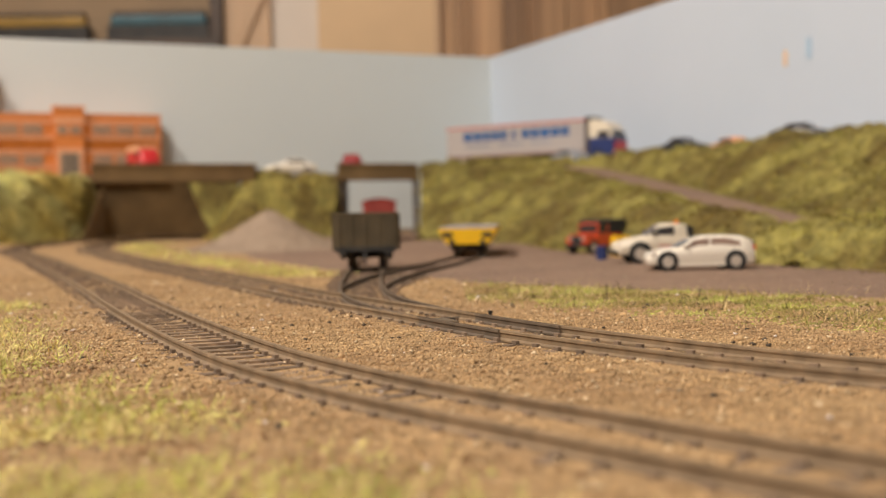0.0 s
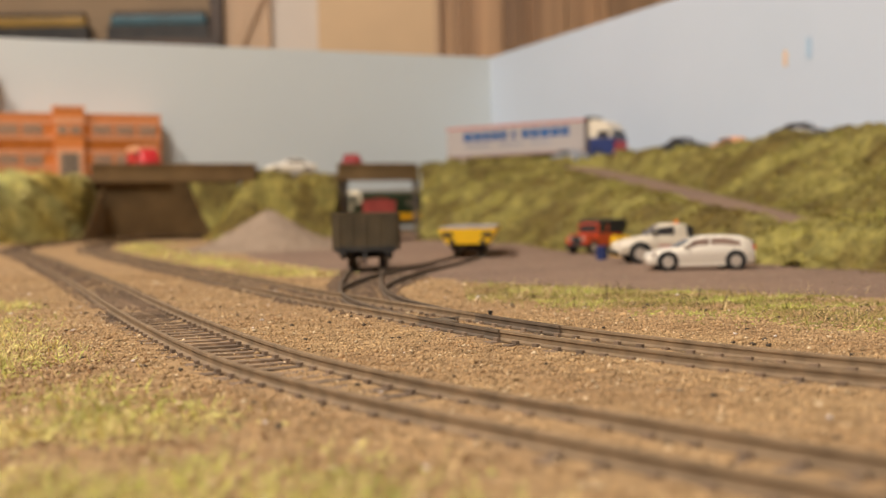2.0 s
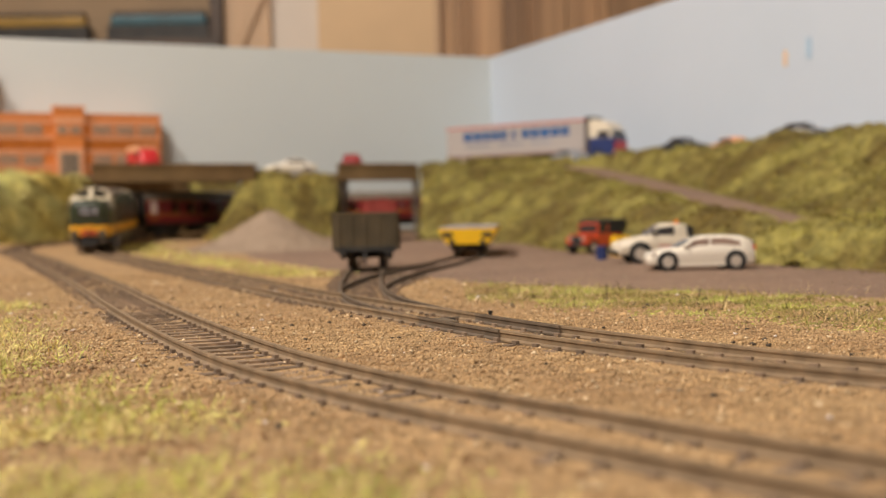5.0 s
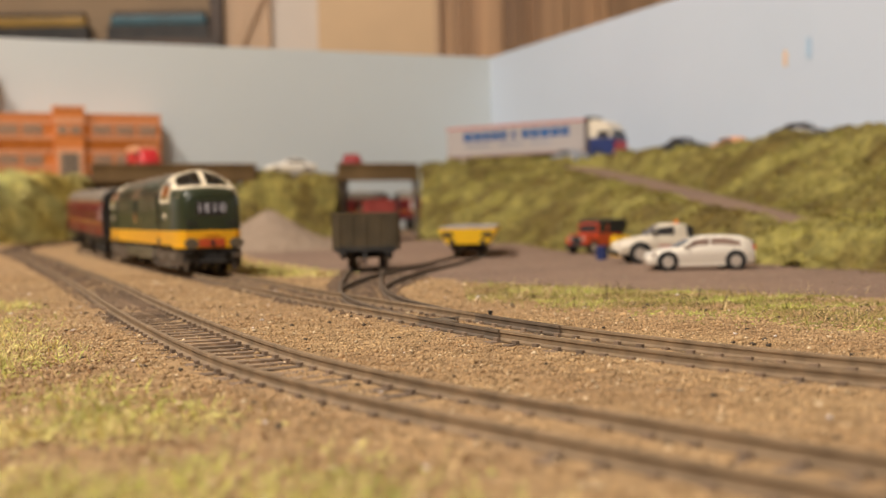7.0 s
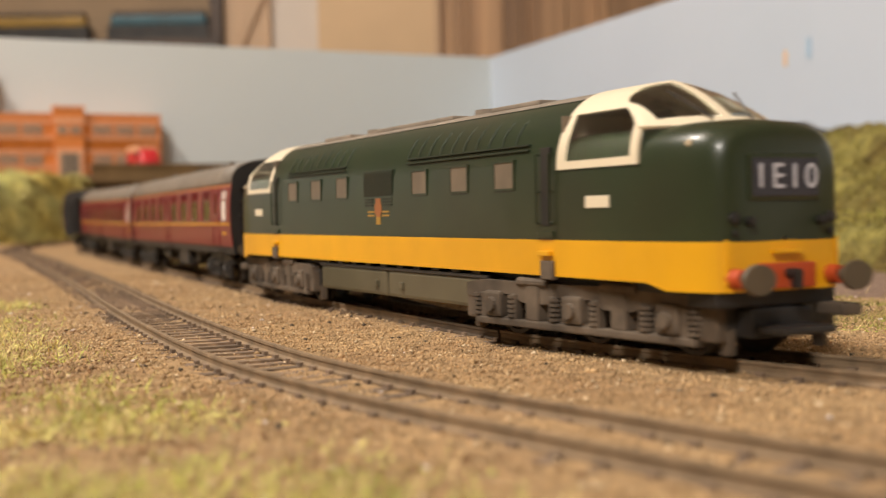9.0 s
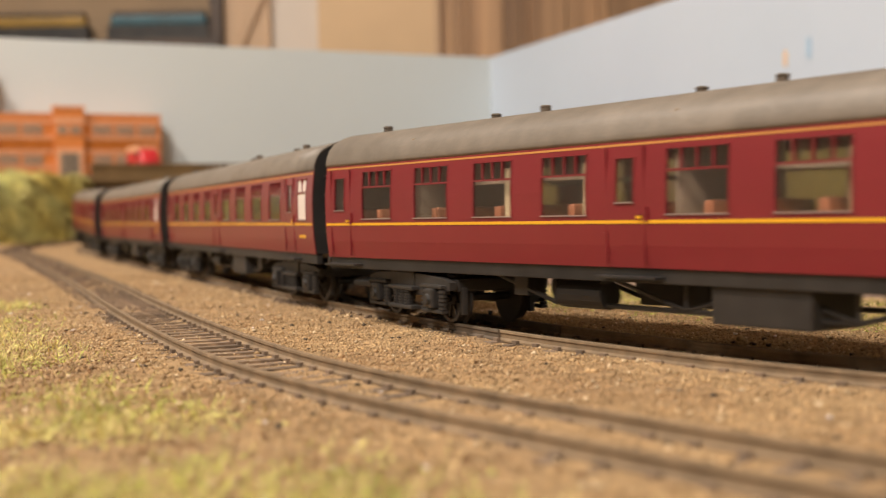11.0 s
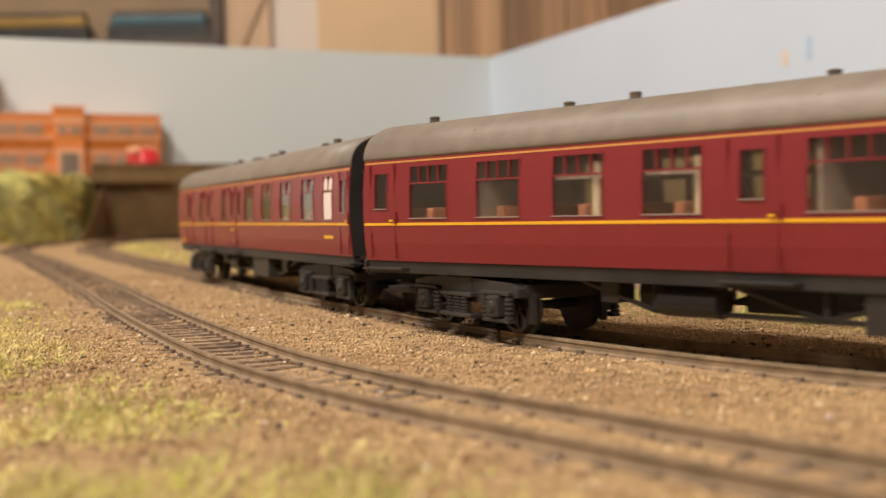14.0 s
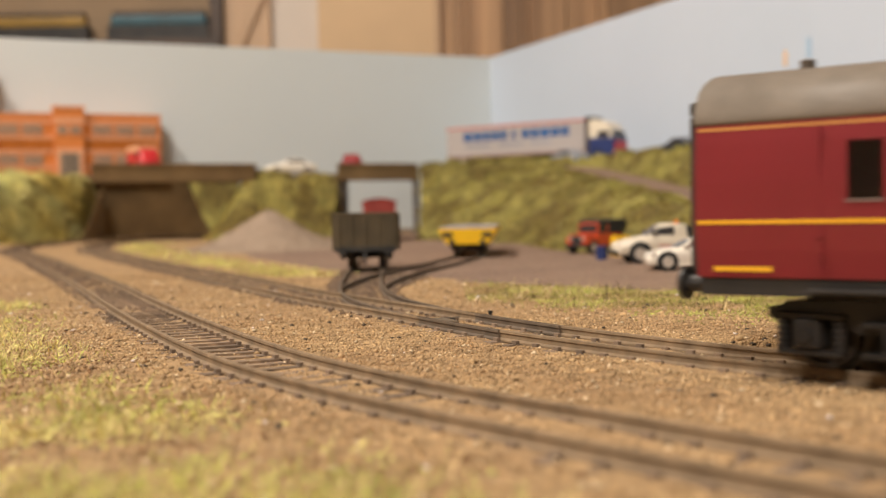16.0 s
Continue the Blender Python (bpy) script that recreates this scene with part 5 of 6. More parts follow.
def off_roader(label):
    car = thing("off_road_car", label, "off-road car")
    part("body", boxed(-24, 12, -11, 11, 6, 15.5, 0.8), M["car_red"], car)
    part("bonnet", boxed(11.8, 24.5, -8.5, 8.5, 7, 15.0, 0.9), M["car_red"], car)
    for s in (-1, 1):
        part("wing", boxed(12, 24, *sorted((s * 7.6, s * 11.4)), 7.5, 12.6, 0.8), M["car_red"], car)
        part("headlight", boxed(24.2, 24.9, *sorted((s * 5.0, s * 7.6)), 10.8, 13.2, 0.3), M["rim"], car)
        side_bm = bmesh.new()
        prism(side_bm, [(9.8, 16), (8.6, 23), (1, 23), (1, 16)], *sorted((s * 9.9, s * 10.55)))
        part("window", side_bm, M["dark_glass"], car)
    part("cab_frame", boxed(-2, 10.5, -10.2, 10.2, 15.4, 24, 0.7), M["car_red"], car)
    part("canvas_top", boxed(-24.2, 8.5, -10.6, 10.6, 22.4, 26.5, 1.2), M["canvas"], car, "black canvas top")
    part("canvas_side", boxed(-23.8, -2, -10.2, 10.2, 15.4, 23, 0.6), M["canvas"], car)
    part("grille", boxed(24.3, 25.2, -5, 5, 8, 14, 0.3), M["canvas"], car)
    part("bumper", boxed(24.6, 26.6, -11, 11, 5.4, 7.4, 0.3), M["canvas"], car)
    part("windscreen", boxed(10.2, 10.8, -8.6, 8.6, 16.5, 22.6, 0.2), M["dark_glass"], car)
    for x in (-15, 17):
        for s in (-1, 1):
            wheel_parts(car, x, s * 10.2, 5.2, 3.4)
    return car


def saloon(label, paint):
    car = thing("car", label, "car", "cars on the upper road")
    st = [(-28, 9, 9.6, 8, 3.2, 8, 9.6), (-26, 10.6, 11, 9, 2.6, 9.6, 11.2), (-18, 11, 11.3, 8.2, 2.4, 10, 13.0), (-11, 11, 11.3, 7.9, 2.4, 10, 17.2), (2, 11, 11.3, 7.9, 2.4, 10, 17.4), (10, 11, 11.3, 8.6, 2.4, 9.8, 12.6), (20, 10.8, 11, 9, 2.4, 9, 10.6), (27, 9.4, 9.8, 8, 2.8, 7.4, 8.8), (28.5, 8.4, 8.6, 7, 3.2, 6, 7)]
    part("body", loft_car(st), paint, car, smooth=True)
    side_glass(car, [(8.2, 10.9), (2.6, 16.0), (-11, 15.9), (-16.4, 11.4)], 9.7, M["dark_glass"], lean=0.22, zref=13)
    for x in (-17, 17):
        for s in (-1, 1):
            wheel_parts(car, x, s * 10.4, 4.2, 2.8)
    return car


def van(label):
    car = thing("van", label, "van")
    st = [(-22, 10.4, 11, 9.6, 3, 12, 22.4), (-21, 11, 11.4, 10, 2.6, 12, 24), (8, 11, 11.4, 10, 2.6, 12, 24), (14, 11, 11.4, 9.4, 2.6, 12, 21.5), (19, 10.8, 11.2, 9, 2.6, 10, 13.6), (23, 9.6, 9.8, 8, 2.8, 8, 10)]
    part("body", loft_car(st), M["van_red"], car, smooth=True)
    part("roof", boxed(-21.5, 13, -11.0, 11.0, 18.5, 25.5, 1.4), M["salmon"], car, "pale salmon roof box")
    side_glass(car, [(16, 13.2), (12.6, 18.6), (6, 18.8), (6, 13)], 10.9, M["dark_glass"], lean=0.1, zref=15)
    for x in (-14, 14):
        for s in (-1, 1):
            wheel_parts(car, x, s * 10.4, 4.4, 2.8)
    return car


def lorry(label):
    t = thing("articulated_lorry", label, "lorry")
    # origin under the trailer's middle; the cab leads along +x
    tr = part("trailer", boxed(-92, 92, -16.5, 16.5, 12, 46, 0.6), M["trailer"], t, "off-white box trailer, shade in its colour")
    part("roof_trim", boxed(-92.4, 92.4, -16.8, 16.8, 43.8, 46.6, 0.4), M["trailer_red"], tr, "faded red roof edge")
    part("floor_trim", boxed(-92.3, 92.3, -16.7, 16.7, 11, 13.2, 0.3), M["trailer_grey"], tr, "dull pinkish lower rail")
    # lettering of the haulier, drawn as plain bars
    for s in (-1, 1):
        for z0, z1, spans, mt in ((29.5, 39.5, ((-73, -63), (-61, -50), (-48, -36), (-34, -24), (-22, -12), (-4, 1), (8, 17), (19, 29), (31, 41), (43, 54), (56, 68)), M["sign_blue"]), (22.5, 25.5, ((-50, -22), (-14, 20), (30, 66)), M["sign_grey"])):
            for a, b in spans:
                part("lettering_bar", boxed(*sorted((-s * -a, -s * -b)) if s < 0 else (a, b), *sorted((s * 16.3, s * 16.62)), z0, z1, 0.05), mt, tr)
    part("chassis", boxed(-90, 84, -8, 8, 6, 12, 0.5), M["canvas"], t)
    for x in (-70, -56, -42, 66, 108):
        for s in (-1, 1):
            wheel_parts(t, x, s * 14.5, 6.4, 3.6)
    part("cab", boxed(97, 127, -16, 16, 6, 25, 1.5), M["blue"], t, "dark blue lower cab")
    bm = bmesh.new()
    prism(bm, [(97, 24.5), (126, 24.5), (125.4, 27), (122, 36), (117, 41.5), (108, 44.5), (97, 45.5)], -15.8, 15.8)
    bmesh.ops.bevel(bm, geom=bm.edges[:], offset=1.0, segments=2, affect="EDGES")
    part("cab_roof", bm, M["car_cream"], t, "cream upper cab with sloping deflector")
    part("roof_unit", boxed(90, 99, -12, 12, 43, 49, 1.2), M["car_dark"], t)
    bm = bmesh.new()
    prism(bm, [(126.6, 25), (123.6, 33), (121, 33), (122, 25)], -14, 14)
    part("windscreen", bm, M["dark_glass"], t)
    part("grille", boxed(126, 128.2, -13, 13, 12, 21, 0.6), M["van_red"], t, "red front panel")
    for s in (-1, 1):
        part("cab_window", boxed(108, 121.5, *sorted((s * 15.2, s * 16.2)), 25.2, 32, 0.5), M["dark_glass"], t)
        part("fuel_tank", boxed(74, 94, *sorted((s * 9, s * 15)), 4, 11, 1.0), M["rim"], t)
    part("bumper", boxed(122, 128, -15.5, 15.5, 5, 11.5, 0.8), M["trailer_red"], t)
    return t


YARD_Z = -1.9
ob = hatchback("white hatchback car parked in the yard", M["car_white"])
ob.matrix_basis = at_mm(122, 558, YARD_Z, 0, 0, 179)
ob = pickup("off-white pickup truck with amber beacon beside white car")
ob.matrix_basis = at_mm(126, 641, YARD_Z, 0, 0, 183)
ob = off_roader("orange-red off-road car with black canvas top")
ob.matrix_basis = at_mm(106, 800, YARD_Z, 0, 0, 222) @ Matrix.Scale(0.87, 4)
drum = thing("drum", "small blue drum with yellow pack beside the pickup", "drum")
bm = bmesh.new()
tube(bm, (0, 0, 0), (0, 0, 8), 3.4, n=18)
tube(bm, (0, 0, 2.4), (0, 0, 3.0), 3.7, n=18)
tube(bm, (0, 0, 5.4), (0, 0, 6.0), 3.7, n=18)
part("barrel", bm, M["blue"], drum)
drum.matrix_basis = at_mm(94, 690, YARD_Z)
crate = thing("crate", "yellow box on the ground behind the pickup", "box")
part("side", boxed(-5, 5, -4, 4, 0, 13, 0.6), M["wagon_yellow"], crate)
crate.matrix_basis = at_mm(112, 735, YARD_Z, 0, 0, 20)

ROAD_Z = 82.0
for label, paint, v, u, turn in (("dark car on the upper road behind the bank", M["car_dark"], 570, 48, -66), ("dark red-black car on the upper road by the backdrop", M["car_dark"], 782, 72, -44), ("faded salmon car half hidden behind the bank", M["salmon"], 672, 60, -66), ("silver-blue car at the head of the ramp", M["car_silver"], 462, 123, 118)):
    ob = saloon(label, paint)
    p = CORNER + ALONG * v + INTO * u
    ob.matrix_basis = at_mm(p[0], p[1], {462: 76.0, 672: 75.5, 782: 79.5}.get(v, ROAD_Z), 0, 0, turn)
ob = saloon("white car parked on the road between the bridges", M["car_white"])
ob.matrix_basis = at_mm(-168, sheared(-168, 1225), 74.6, 0, 0, 196)
ob = saloon("dark red car crossing the short bridge", M["car_maroon"])
ob.matrix_basis = at_mm(-103, sheared(-103, 1240), 80.2, 0, 0, 95)
ob = van("red delivery van with a pale roof on the bridge")
ob.matrix_basis = at_mm(-318, sheared(-318, 1235), 80.2, 0, 0, -55)
ob = lorry("articulated lorry with white box trailer and blue lettering")
ob.matrix_basis = at_mm(91, 1332, 80.5, 0, 0, math.degrees(math.atan2(-109, 148)))


# ---- parked wagons ----
def mineral_wagon():
    w = thing("mineral_wagon", "weathered grey-brown steel open wagon on the siding", "wagon")
    body = bmesh.new()
    L, W = 32, 16.4
    for lim in ((-L, L, -W, -W + 1, 10, 28), (-L, L, W - 1, W, 10, 28), (-L, -L + 1, -W + 1, W - 1, 10, 28), (L - 1, L, -W + 1, W - 1, 10, 28), (-L + 1, L - 1, -W + 1, W - 1, 10, 11)):
        box(body, *lim)
    part("body", body, M["wagon"], w)
    for e in (-1, 1):
        part("top_rim", boxed(*sorted((e * (L - 1), e * (L + 0.6))), -W - 0.6, W + 0.6, 26.8, 28.4, 0.2), M["wagon"], w)
        for y in (-13.5, -7, 0, 7, 13.5):
            part("end_rib", boxed(*sorted((e * L, e * (L + 1.1))), y - 0.8, y + 0.8, 10.2, 26.8, 0.2), M["wagon"], w)
        part("headstock", boxed(*sorted((e * (L - 1), e * (L + 1.2))), -15.5, 15.5, 8.6, 11.0, 0.3), M["black"], w)
        for y in (-11.5, 11.5):
            bm = bmesh.new()
            tube(bm, (e * (L + 1), y, 9.4), (e * (L + 4.5), y, 9.4), 1.2, n=10)
            tube(bm, (e * (L + 4.3), y, 9.4), (e * (L + 5.2), y, 9.4), 2.3, n=16)
            part("buffer", bm, M["black"], w)
        bm = bmesh.new()
        tube(bm, (e * (L + 1), 0, 8.4), (e * (L + 3), 0, 5.0), 0.6, n=8)
        tube(bm, (e * (L + 3), 0, 5.0), (e * (L + 2), 0, 2.4), 0.6, n=8)
        part("coupling", bm, M["black"], w)
    for s in (-1, 1):
        part("top_rim", boxed(-L, L, *sorted((s * (W - 1), s * (W + 0.6))), 26.8, 28.4, 0.2), M["wagon"], w)
        for x in (-22, -9, 9, 22):
            part("side_rib", boxed(x - 0.9, x + 0.9, *sorted((s * W, s * (W + 1))), 9, 27, 0.2), M["wagon"], w)
        part("solebar", boxed(-L, L, *sorted((s * 10.5, s * 12)), 7.5, 10.2, 0.2), M["black"], w)
        for x in (-18, 18):
            bm = bmesh.new()
            prism(bm, [(x - 6, 8.2), (x - 3, 5.0), (x + 3, 5.0), (x + 6, 8.2)], *sorted((s * 11, s * 12.6)))
            box(bm, x - 2, x + 2, *sorted((s * 11, s * 13.4)), 4.5, 8.0, 0.4)
            part("axle_guard", bm, M["black"], w)
    for x in (-18, 18):
        part("wheelset", COACH_WHEEL, None, w, at=at_mm(x, 0, 6.1))
    return w


def red_van():
    w = thing("covered_van", "red-brown covered goods van behind the open wagon", "wagon")
    part("body", boxed(-36, 36, -15, 15, 10, 34.2, 0.5), M["van_brown"], w)
    bm = patch([[Vector((x, y, 34 + 3 * (1 - (y / 16.5) ** 2))) for y in np.linspace(-16.5, 16.5, 17)] for x in (-36.6, 36.6)])
    bmesh.ops.solidify(bm, geom=bm.faces[:], thickness=0.8)
    part("roof", bm, M["van_brown"], w)
    for e in (-1, 1):
        bm = bmesh.new()
        pts = [(y, 34 + 3 * (1 - (y / 16) ** 2)) for y in np.linspace(-16, 16, 13)]
        sweep(bm, None, [[Vector((e * x, y, z)) for y, z in [(-16, 33)] + pts + [(16, 33)]] for x in (35, 36)])
        part("end_gable", bm, M["van_brown"], w)
        for y in (-8, 8):
            part("end_rib", boxed(*sorted((e * 36, e * 37)), y - 0.8, y + 0.8, 10, 33, 0.2), M["van_brown"], w)
    part("underframe", boxed(-36, 36, -12, 12, 7, 10.2, 0.3), M["black"], w)
    for x in (-20, 20):
        part("wheelset", COACH_WHEEL, None, w, at=at_mm(x, 0, 6.1))
    return w


def flat_wagon():
    w = thing("flat_wagon", "yellow flat wagon with grey deck and dark lamps", "wagon")
    bm = bmesh.new()
    L = 72
    sweep(bm, None, [[Vector((x, y, z)) for y, z in ((-13.5, 7.0), (13.5, 7.0), (18.6, 15.5), (18.8, 17.0), (-18.8, 17.0), (-18.6, 15.5))] for x in (-L, L)])
    bmesh.ops.recalc_face_normals(bm, faces=bm.faces)
    part("frame", bm, M["wagon_yellow"], w, "bright yellow frame")
    part("deck", boxed(-L + 0.6, L - 0.6, -18.0, 18.0, 16.8, 18.2, 0.4), M["deck_grey"], w, "violet-grey deck")
    for e in (-1, 1):
        for s in (-1, 1):
            part("lamp_recess", boxed(*sorted((e * (L - 1), e * (L + 0.5))), *sorted((s * 9.4, s * 16.2)), 11.4, 14.8, 0.7), M["canvas"], w)
            bm = bmesh.new()
            tube(bm, (e * L, s * 10, 8.4), (e * (L + 3.5), s * 10, 8.4), 1.8, n=14)
            part("buffer", bm, M["black"], w)
        part("bogie", boxed(*sorted((e * 34, e * 66)), -11.5, 11.5, 3.5, 8, 0.8), M["black"], w)
    for x in (-60, -40, 40, 60):
        part("wheelset", COACH_WHEEL, None, w, at=at_mm(x, 0, 6.1))
    return w


def on_line(line, y):
    t, n = frames_of(line)
    k = int(np.argmin(np.abs(line[:, 1] - y)))
    return line[k][0], line[k][1], math.degrees(math.atan2(t[k][1], t[k][0]))


for build, line, y, lift in ((mineral_wagon, SIDING, 622, 0), (red_van, SIDING, 1095, 0), (flat_wagon, SPUR, 822, 0)):
    ob = build()
    x, yy, turn = on_line(line, y)
    ob.matrix_basis = at_mm(x, yy, float(grade(x, yy)) + lift, 0, 0, turn)


# ---- brick building against the backdrop ----
def factory():
    b = thing("factory_building", "two-storey orange brick factory with salmon bands", "building")
    # drawn with x along the front from its right-hand end leftwards being negative, y into the board
    W = 430
    part("wall", boxed(-W, 0, 0, 40, 0, 74, 0.3), M["brick"], b, "orange brick wall")
    part("roof", boxed(-W - 1, 1, -1, 41, 74, 76.5, 0.3), M["salmon"], b)
    part("band", boxed(-W, 0.3, -0.7, 0, 31, 44.5, 0.1), M["brick_dark"], b, "deep orange band between storeys")
    for z0, z1 in ((44.5, 48.0), (27.5, 31.0), (64, 67.0), (8, 11.5)):
        part("string_course", boxed(-W, 0.4, -1.1, 0, z0, z1, 0.1), M["salmon"], b)
    for x in np.arange(-28, -W, -27.5):
        if -153 < x < -93 or -296 < x < -200:
            continue
        for z0, z1 in ((50.5, 61.5), (13.5, 25.0)):
            w = part("window", boxed(x - 1, x + 23, -0.9, 0.4, z0 - 1, z1 + 1, 0.1), M["salmon"], b)
            part("pane", boxed(x, x + 22, -1.3, -0.7, z0, z1), M["pane_grey"], w)
            for k in range(1, 5):
                part("glazing_bar", boxed(x + 4.4 * k - 0.3, x + 4.4 * k + 0.3, -1.6, -1.1, z0, z1), M["salmon"], w)
            part("glazing_bar", boxed(x, x + 22, -1.6, -1.1, (z0 + z1) / 2 - 0.3, (z0 + z1) / 2 + 0.3), M["salmon"], w)
    part("tower", boxed(-130, -94, -6, 10, 0, 82, 0.4), M["brick"], b)
    part("tower_cap", boxed(-131.5, -92.5, -7.5, 10.5, 82, 85, 0.4), M["salmon"], b)
    part("string_course", boxed(-130.4, -93.6, -6.6, -6, 64, 70, 0.1), M["salmon"], b)
    for x in (-127, -111):
        w = part("window", boxed(x, x + 14, -6.9, -5.8, 50, 61, 0.1), M["salmon"], b)
        part("pane", boxed(x + 1.5, x + 12.5, -7.2, -6.7, 51.5, 59.5), M["pane_grey"], w)
    part("stair_tower", boxed(-290, -206, -10, 40, 0, 140, 0.5), M["brick"], b, "tall orange brick stair tower")
    part("tower_cap", boxed(-291.5, -204.5, -11.5, 41, 140, 143, 0.4), M["salmon"], b)
    door = part("door", boxed(-128, -96, -7.2, -5.8, 0, 33, 0.2), M["salmon"], b, "salmon door surround")
    part("pane", boxed(-123, -101, -7.6, -7.0, 0.5, 27), M["pane_grey"], door)
    for x in (-118, -112, -106):
        part("glazing_bar", boxed(x - 0.5, x + 0.5, -8.0, -7.4, 0.5, 27), M["canvas"], door)
    return b


ob = factory()
ob.matrix_basis = at_mm(-355, 1482, 83.5, 0, 0, math.degrees(math.atan2(BACK_DIR[1], BACK_DIR[0])))
structure("building_ledge", slab("building_ledge", [(-700, 1330), (-352, 1482), (-372, 1530), (-720, 1378)], 81, 84.5, M["road"], "", ""), "grey ledge below the factory", "ledge")


# ---- gravel heap ----
def heap_height(x, y):
    r = math.hypot(x + 146, (y - 985) * 0.95)
    r *= 1 + 0.10 * fbm(x, y, 60, 2, 4.0)
    if r > 76:
        return None
    return -3.2 + float(grade(x, y)) + 34 * (1 - smooth(r / 78) ** 0.62 if r < 78 else 0) + 0.8 * fbm(x, y, 6, 3, 8.0)


heap = tagged(part("spoil_mound", grid("spoil_mound", -230, -60, 900, 1070, 3.0, heap_height, M["gravel"]), None), "conical mound of grey-brown gravel beside the track", "mound")


# ---- behind the boards: the room's shelves and panels ----
M.update({
    "dark_wood": mat("dark_brown_cabinet_wood", (0.055, 0.032, 0.02), 0.5, var=0.3, size=12, second=(0.085, 0.05, 0.03), second_size=6),
    "pale_wood": mat("pale_pine_board", (0.60, 0.42, 0.27), 0.55, var=0.12, size=40, second=(0.46, 0.30, 0.18), second_size=14, stretch=(1, 1, 0.04)),
    "carton": mat("cream_card_carton", (0.68, 0.49, 0.30), 0.7, var=0.05, size=8, second=(0.62, 0.44, 0.27), second_size=3),
    "grey_white": mat("grey_white_panel", (0.70, 0.63, 0.56), 0.6, var=0.04, size=6),
    "plank": mat("brown_wooden_plank", (0.44, 0.265, 0.14), 0.5, var=0.25, size=60, obj=0.3, second=(0.27, 0.15, 0.075), second_amount=0.8, second_size=22, stretch=(1, 1, 0.03)),
    "cab_back": mat("tan_cabinet_back", (0.36, 0.25, 0.15), 0.7, var=0.1, size=8),
    "model_blue": mat("blue_model_body", (0.03, 0.10, 0.13), 0.4, var=0.2, size=20),
    "model_yellow": mat("yellow_model_body", (0.32, 0.19, 0.03), 0.4, var=0.2, size=20),
    "glint": mat("shiny_golden_grain", (0.85, 0.68, 0.4), 0.12, metal=0.6),
    "sticker_orange": mat("orange_sticker", (0.70, 0.48, 0.3), 0.6),
    "sticker_blue": mat("blue_sticker", (0.34, 0.48, 0.62), 0.6),
})
D = 2300.0
case = thing("display_cabinet", "dark brown wooden display cabinet with model trains inside", "cabinet")
part("bottom_board", boxed(-1150, -424, D, D + 180, 352, 372, 3), M["dark_wood"], case)
part("bottom_trim", boxed(-1150, -428, D - 6, D, 350, 382, 2), M["dark_wood"], case)
part("side_board", boxed(-450, -424, D, D + 180, 372, 700, 3), M["dark_wood"], case)
part("back_board", boxed(-1150, -446, D + 174, D + 180, 372, 700, 1), M["cab_back"], case, "tan wooden cabinet back")
part("top_board", boxed(-1150, -424, D, D + 180, 700, 720, 3), M["dark_wood"], case)
for x0, x1, m, lab in ((-1000, -706, "model_yellow", "dark model locomotive with a yellow stripe"), (-668, -462, "model_blue", "blue model locomotive on a display shelf")):
    t = thing("display_locomotive", lab, "model train")
    part("body", boxed(x0 + 6, x1 - 6, D + 60, D + 100, 419, 441, 6), M[m], t)
    part("roof", boxed(x0 + 10, x1 - 10, D + 64, D + 96, 440, 450, 4), M["dark_wood"], t)
    part("chassis", boxed(x0, x1, D + 58, D + 102, 376, 420, 3), M["black"], t)
    part("base", boxed(x0 - 4, x1 + 4, D + 50, D + 110, 372, 377, 1), M["dark_wood"], t)


def panel(name, x0, x1, y, z0, z1, m, label, category, thick=16):
    t = thing(name, label, category)
    part("face", boxed(x0, x1, y, y + thick, z0, z1, 2), M[m], t)
    return t


panel("wooden_board", -424, -334, D + 20, -900, 1000, "pale_wood", "pale pine board standing behind the layout", "board")
brace = thing("wooden_brace", "slanting pale pine brace against the board", "brace")
bm = bmesh.new()
box(bm, -9, 9, D + 10, D + 19.5, -200, 200, 1, m=Matrix.Translation((-372, 0, 420)) @ Matrix.Rotation(radians(24), 4, "Y"))
part("bar", bm, M["pale_wood"], brace)
panel("white_panel", -334, -236, D + 40, -900, 1000, "grey_white", "grey-white panel behind the layout", "panel")
c = panel("carton", -236, 0, D - 10, -900, 1000, "carton", "tall plain cream cardboard carton", "carton", 120)
part("side_flap", boxed(-8, 3, D - 14, D - 9.9, -900, 1000, 1), M["pale_wood"], c)
planks = tagged(new("plank_wall"), "wall of upright brown wooden planks", "wall", kind="structure")
x = 2.0
rng = random.Random(5)
for w in (26, 20, 12, 68, 34, 16, 74, 62, 22, 58, 70, 44, 66, 60, 72, 58, 64, 70, 66, 60, 72, 66):
    part("plank", boxed(x, x + w - 1.5, D + rng.uniform(0, 9), D + 24, -900, 1200, 1.2), M["plank"], planks)
    x += w


def on_right_board(v, z):
    p = CORNER + ALONG * v + INTO * 0.6
    return p[0], p[1], z


for name, v, z0, z1, w, m, lab in (("sticker", 669, 160, 174.5, 5.0, "sticker_orange", "thin orange sticker on the blue backdrop"), ("sticker", 702, 163, 182, 6.0, "sticker_blue", "thin blue sticker on the pale backdrop")):
    x, y, _ = on_right_board(v, 0)
    st = tagged(part(name, boxed(-w / 2, w / 2, -0.4, 0.4, z0, z1, 0.1), M[m]), lab, "sticker")
    st.matrix_basis = at_mm(x, y, 0, 0, 0, math.degrees(math.atan2(ALONG[1], ALONG[0])))

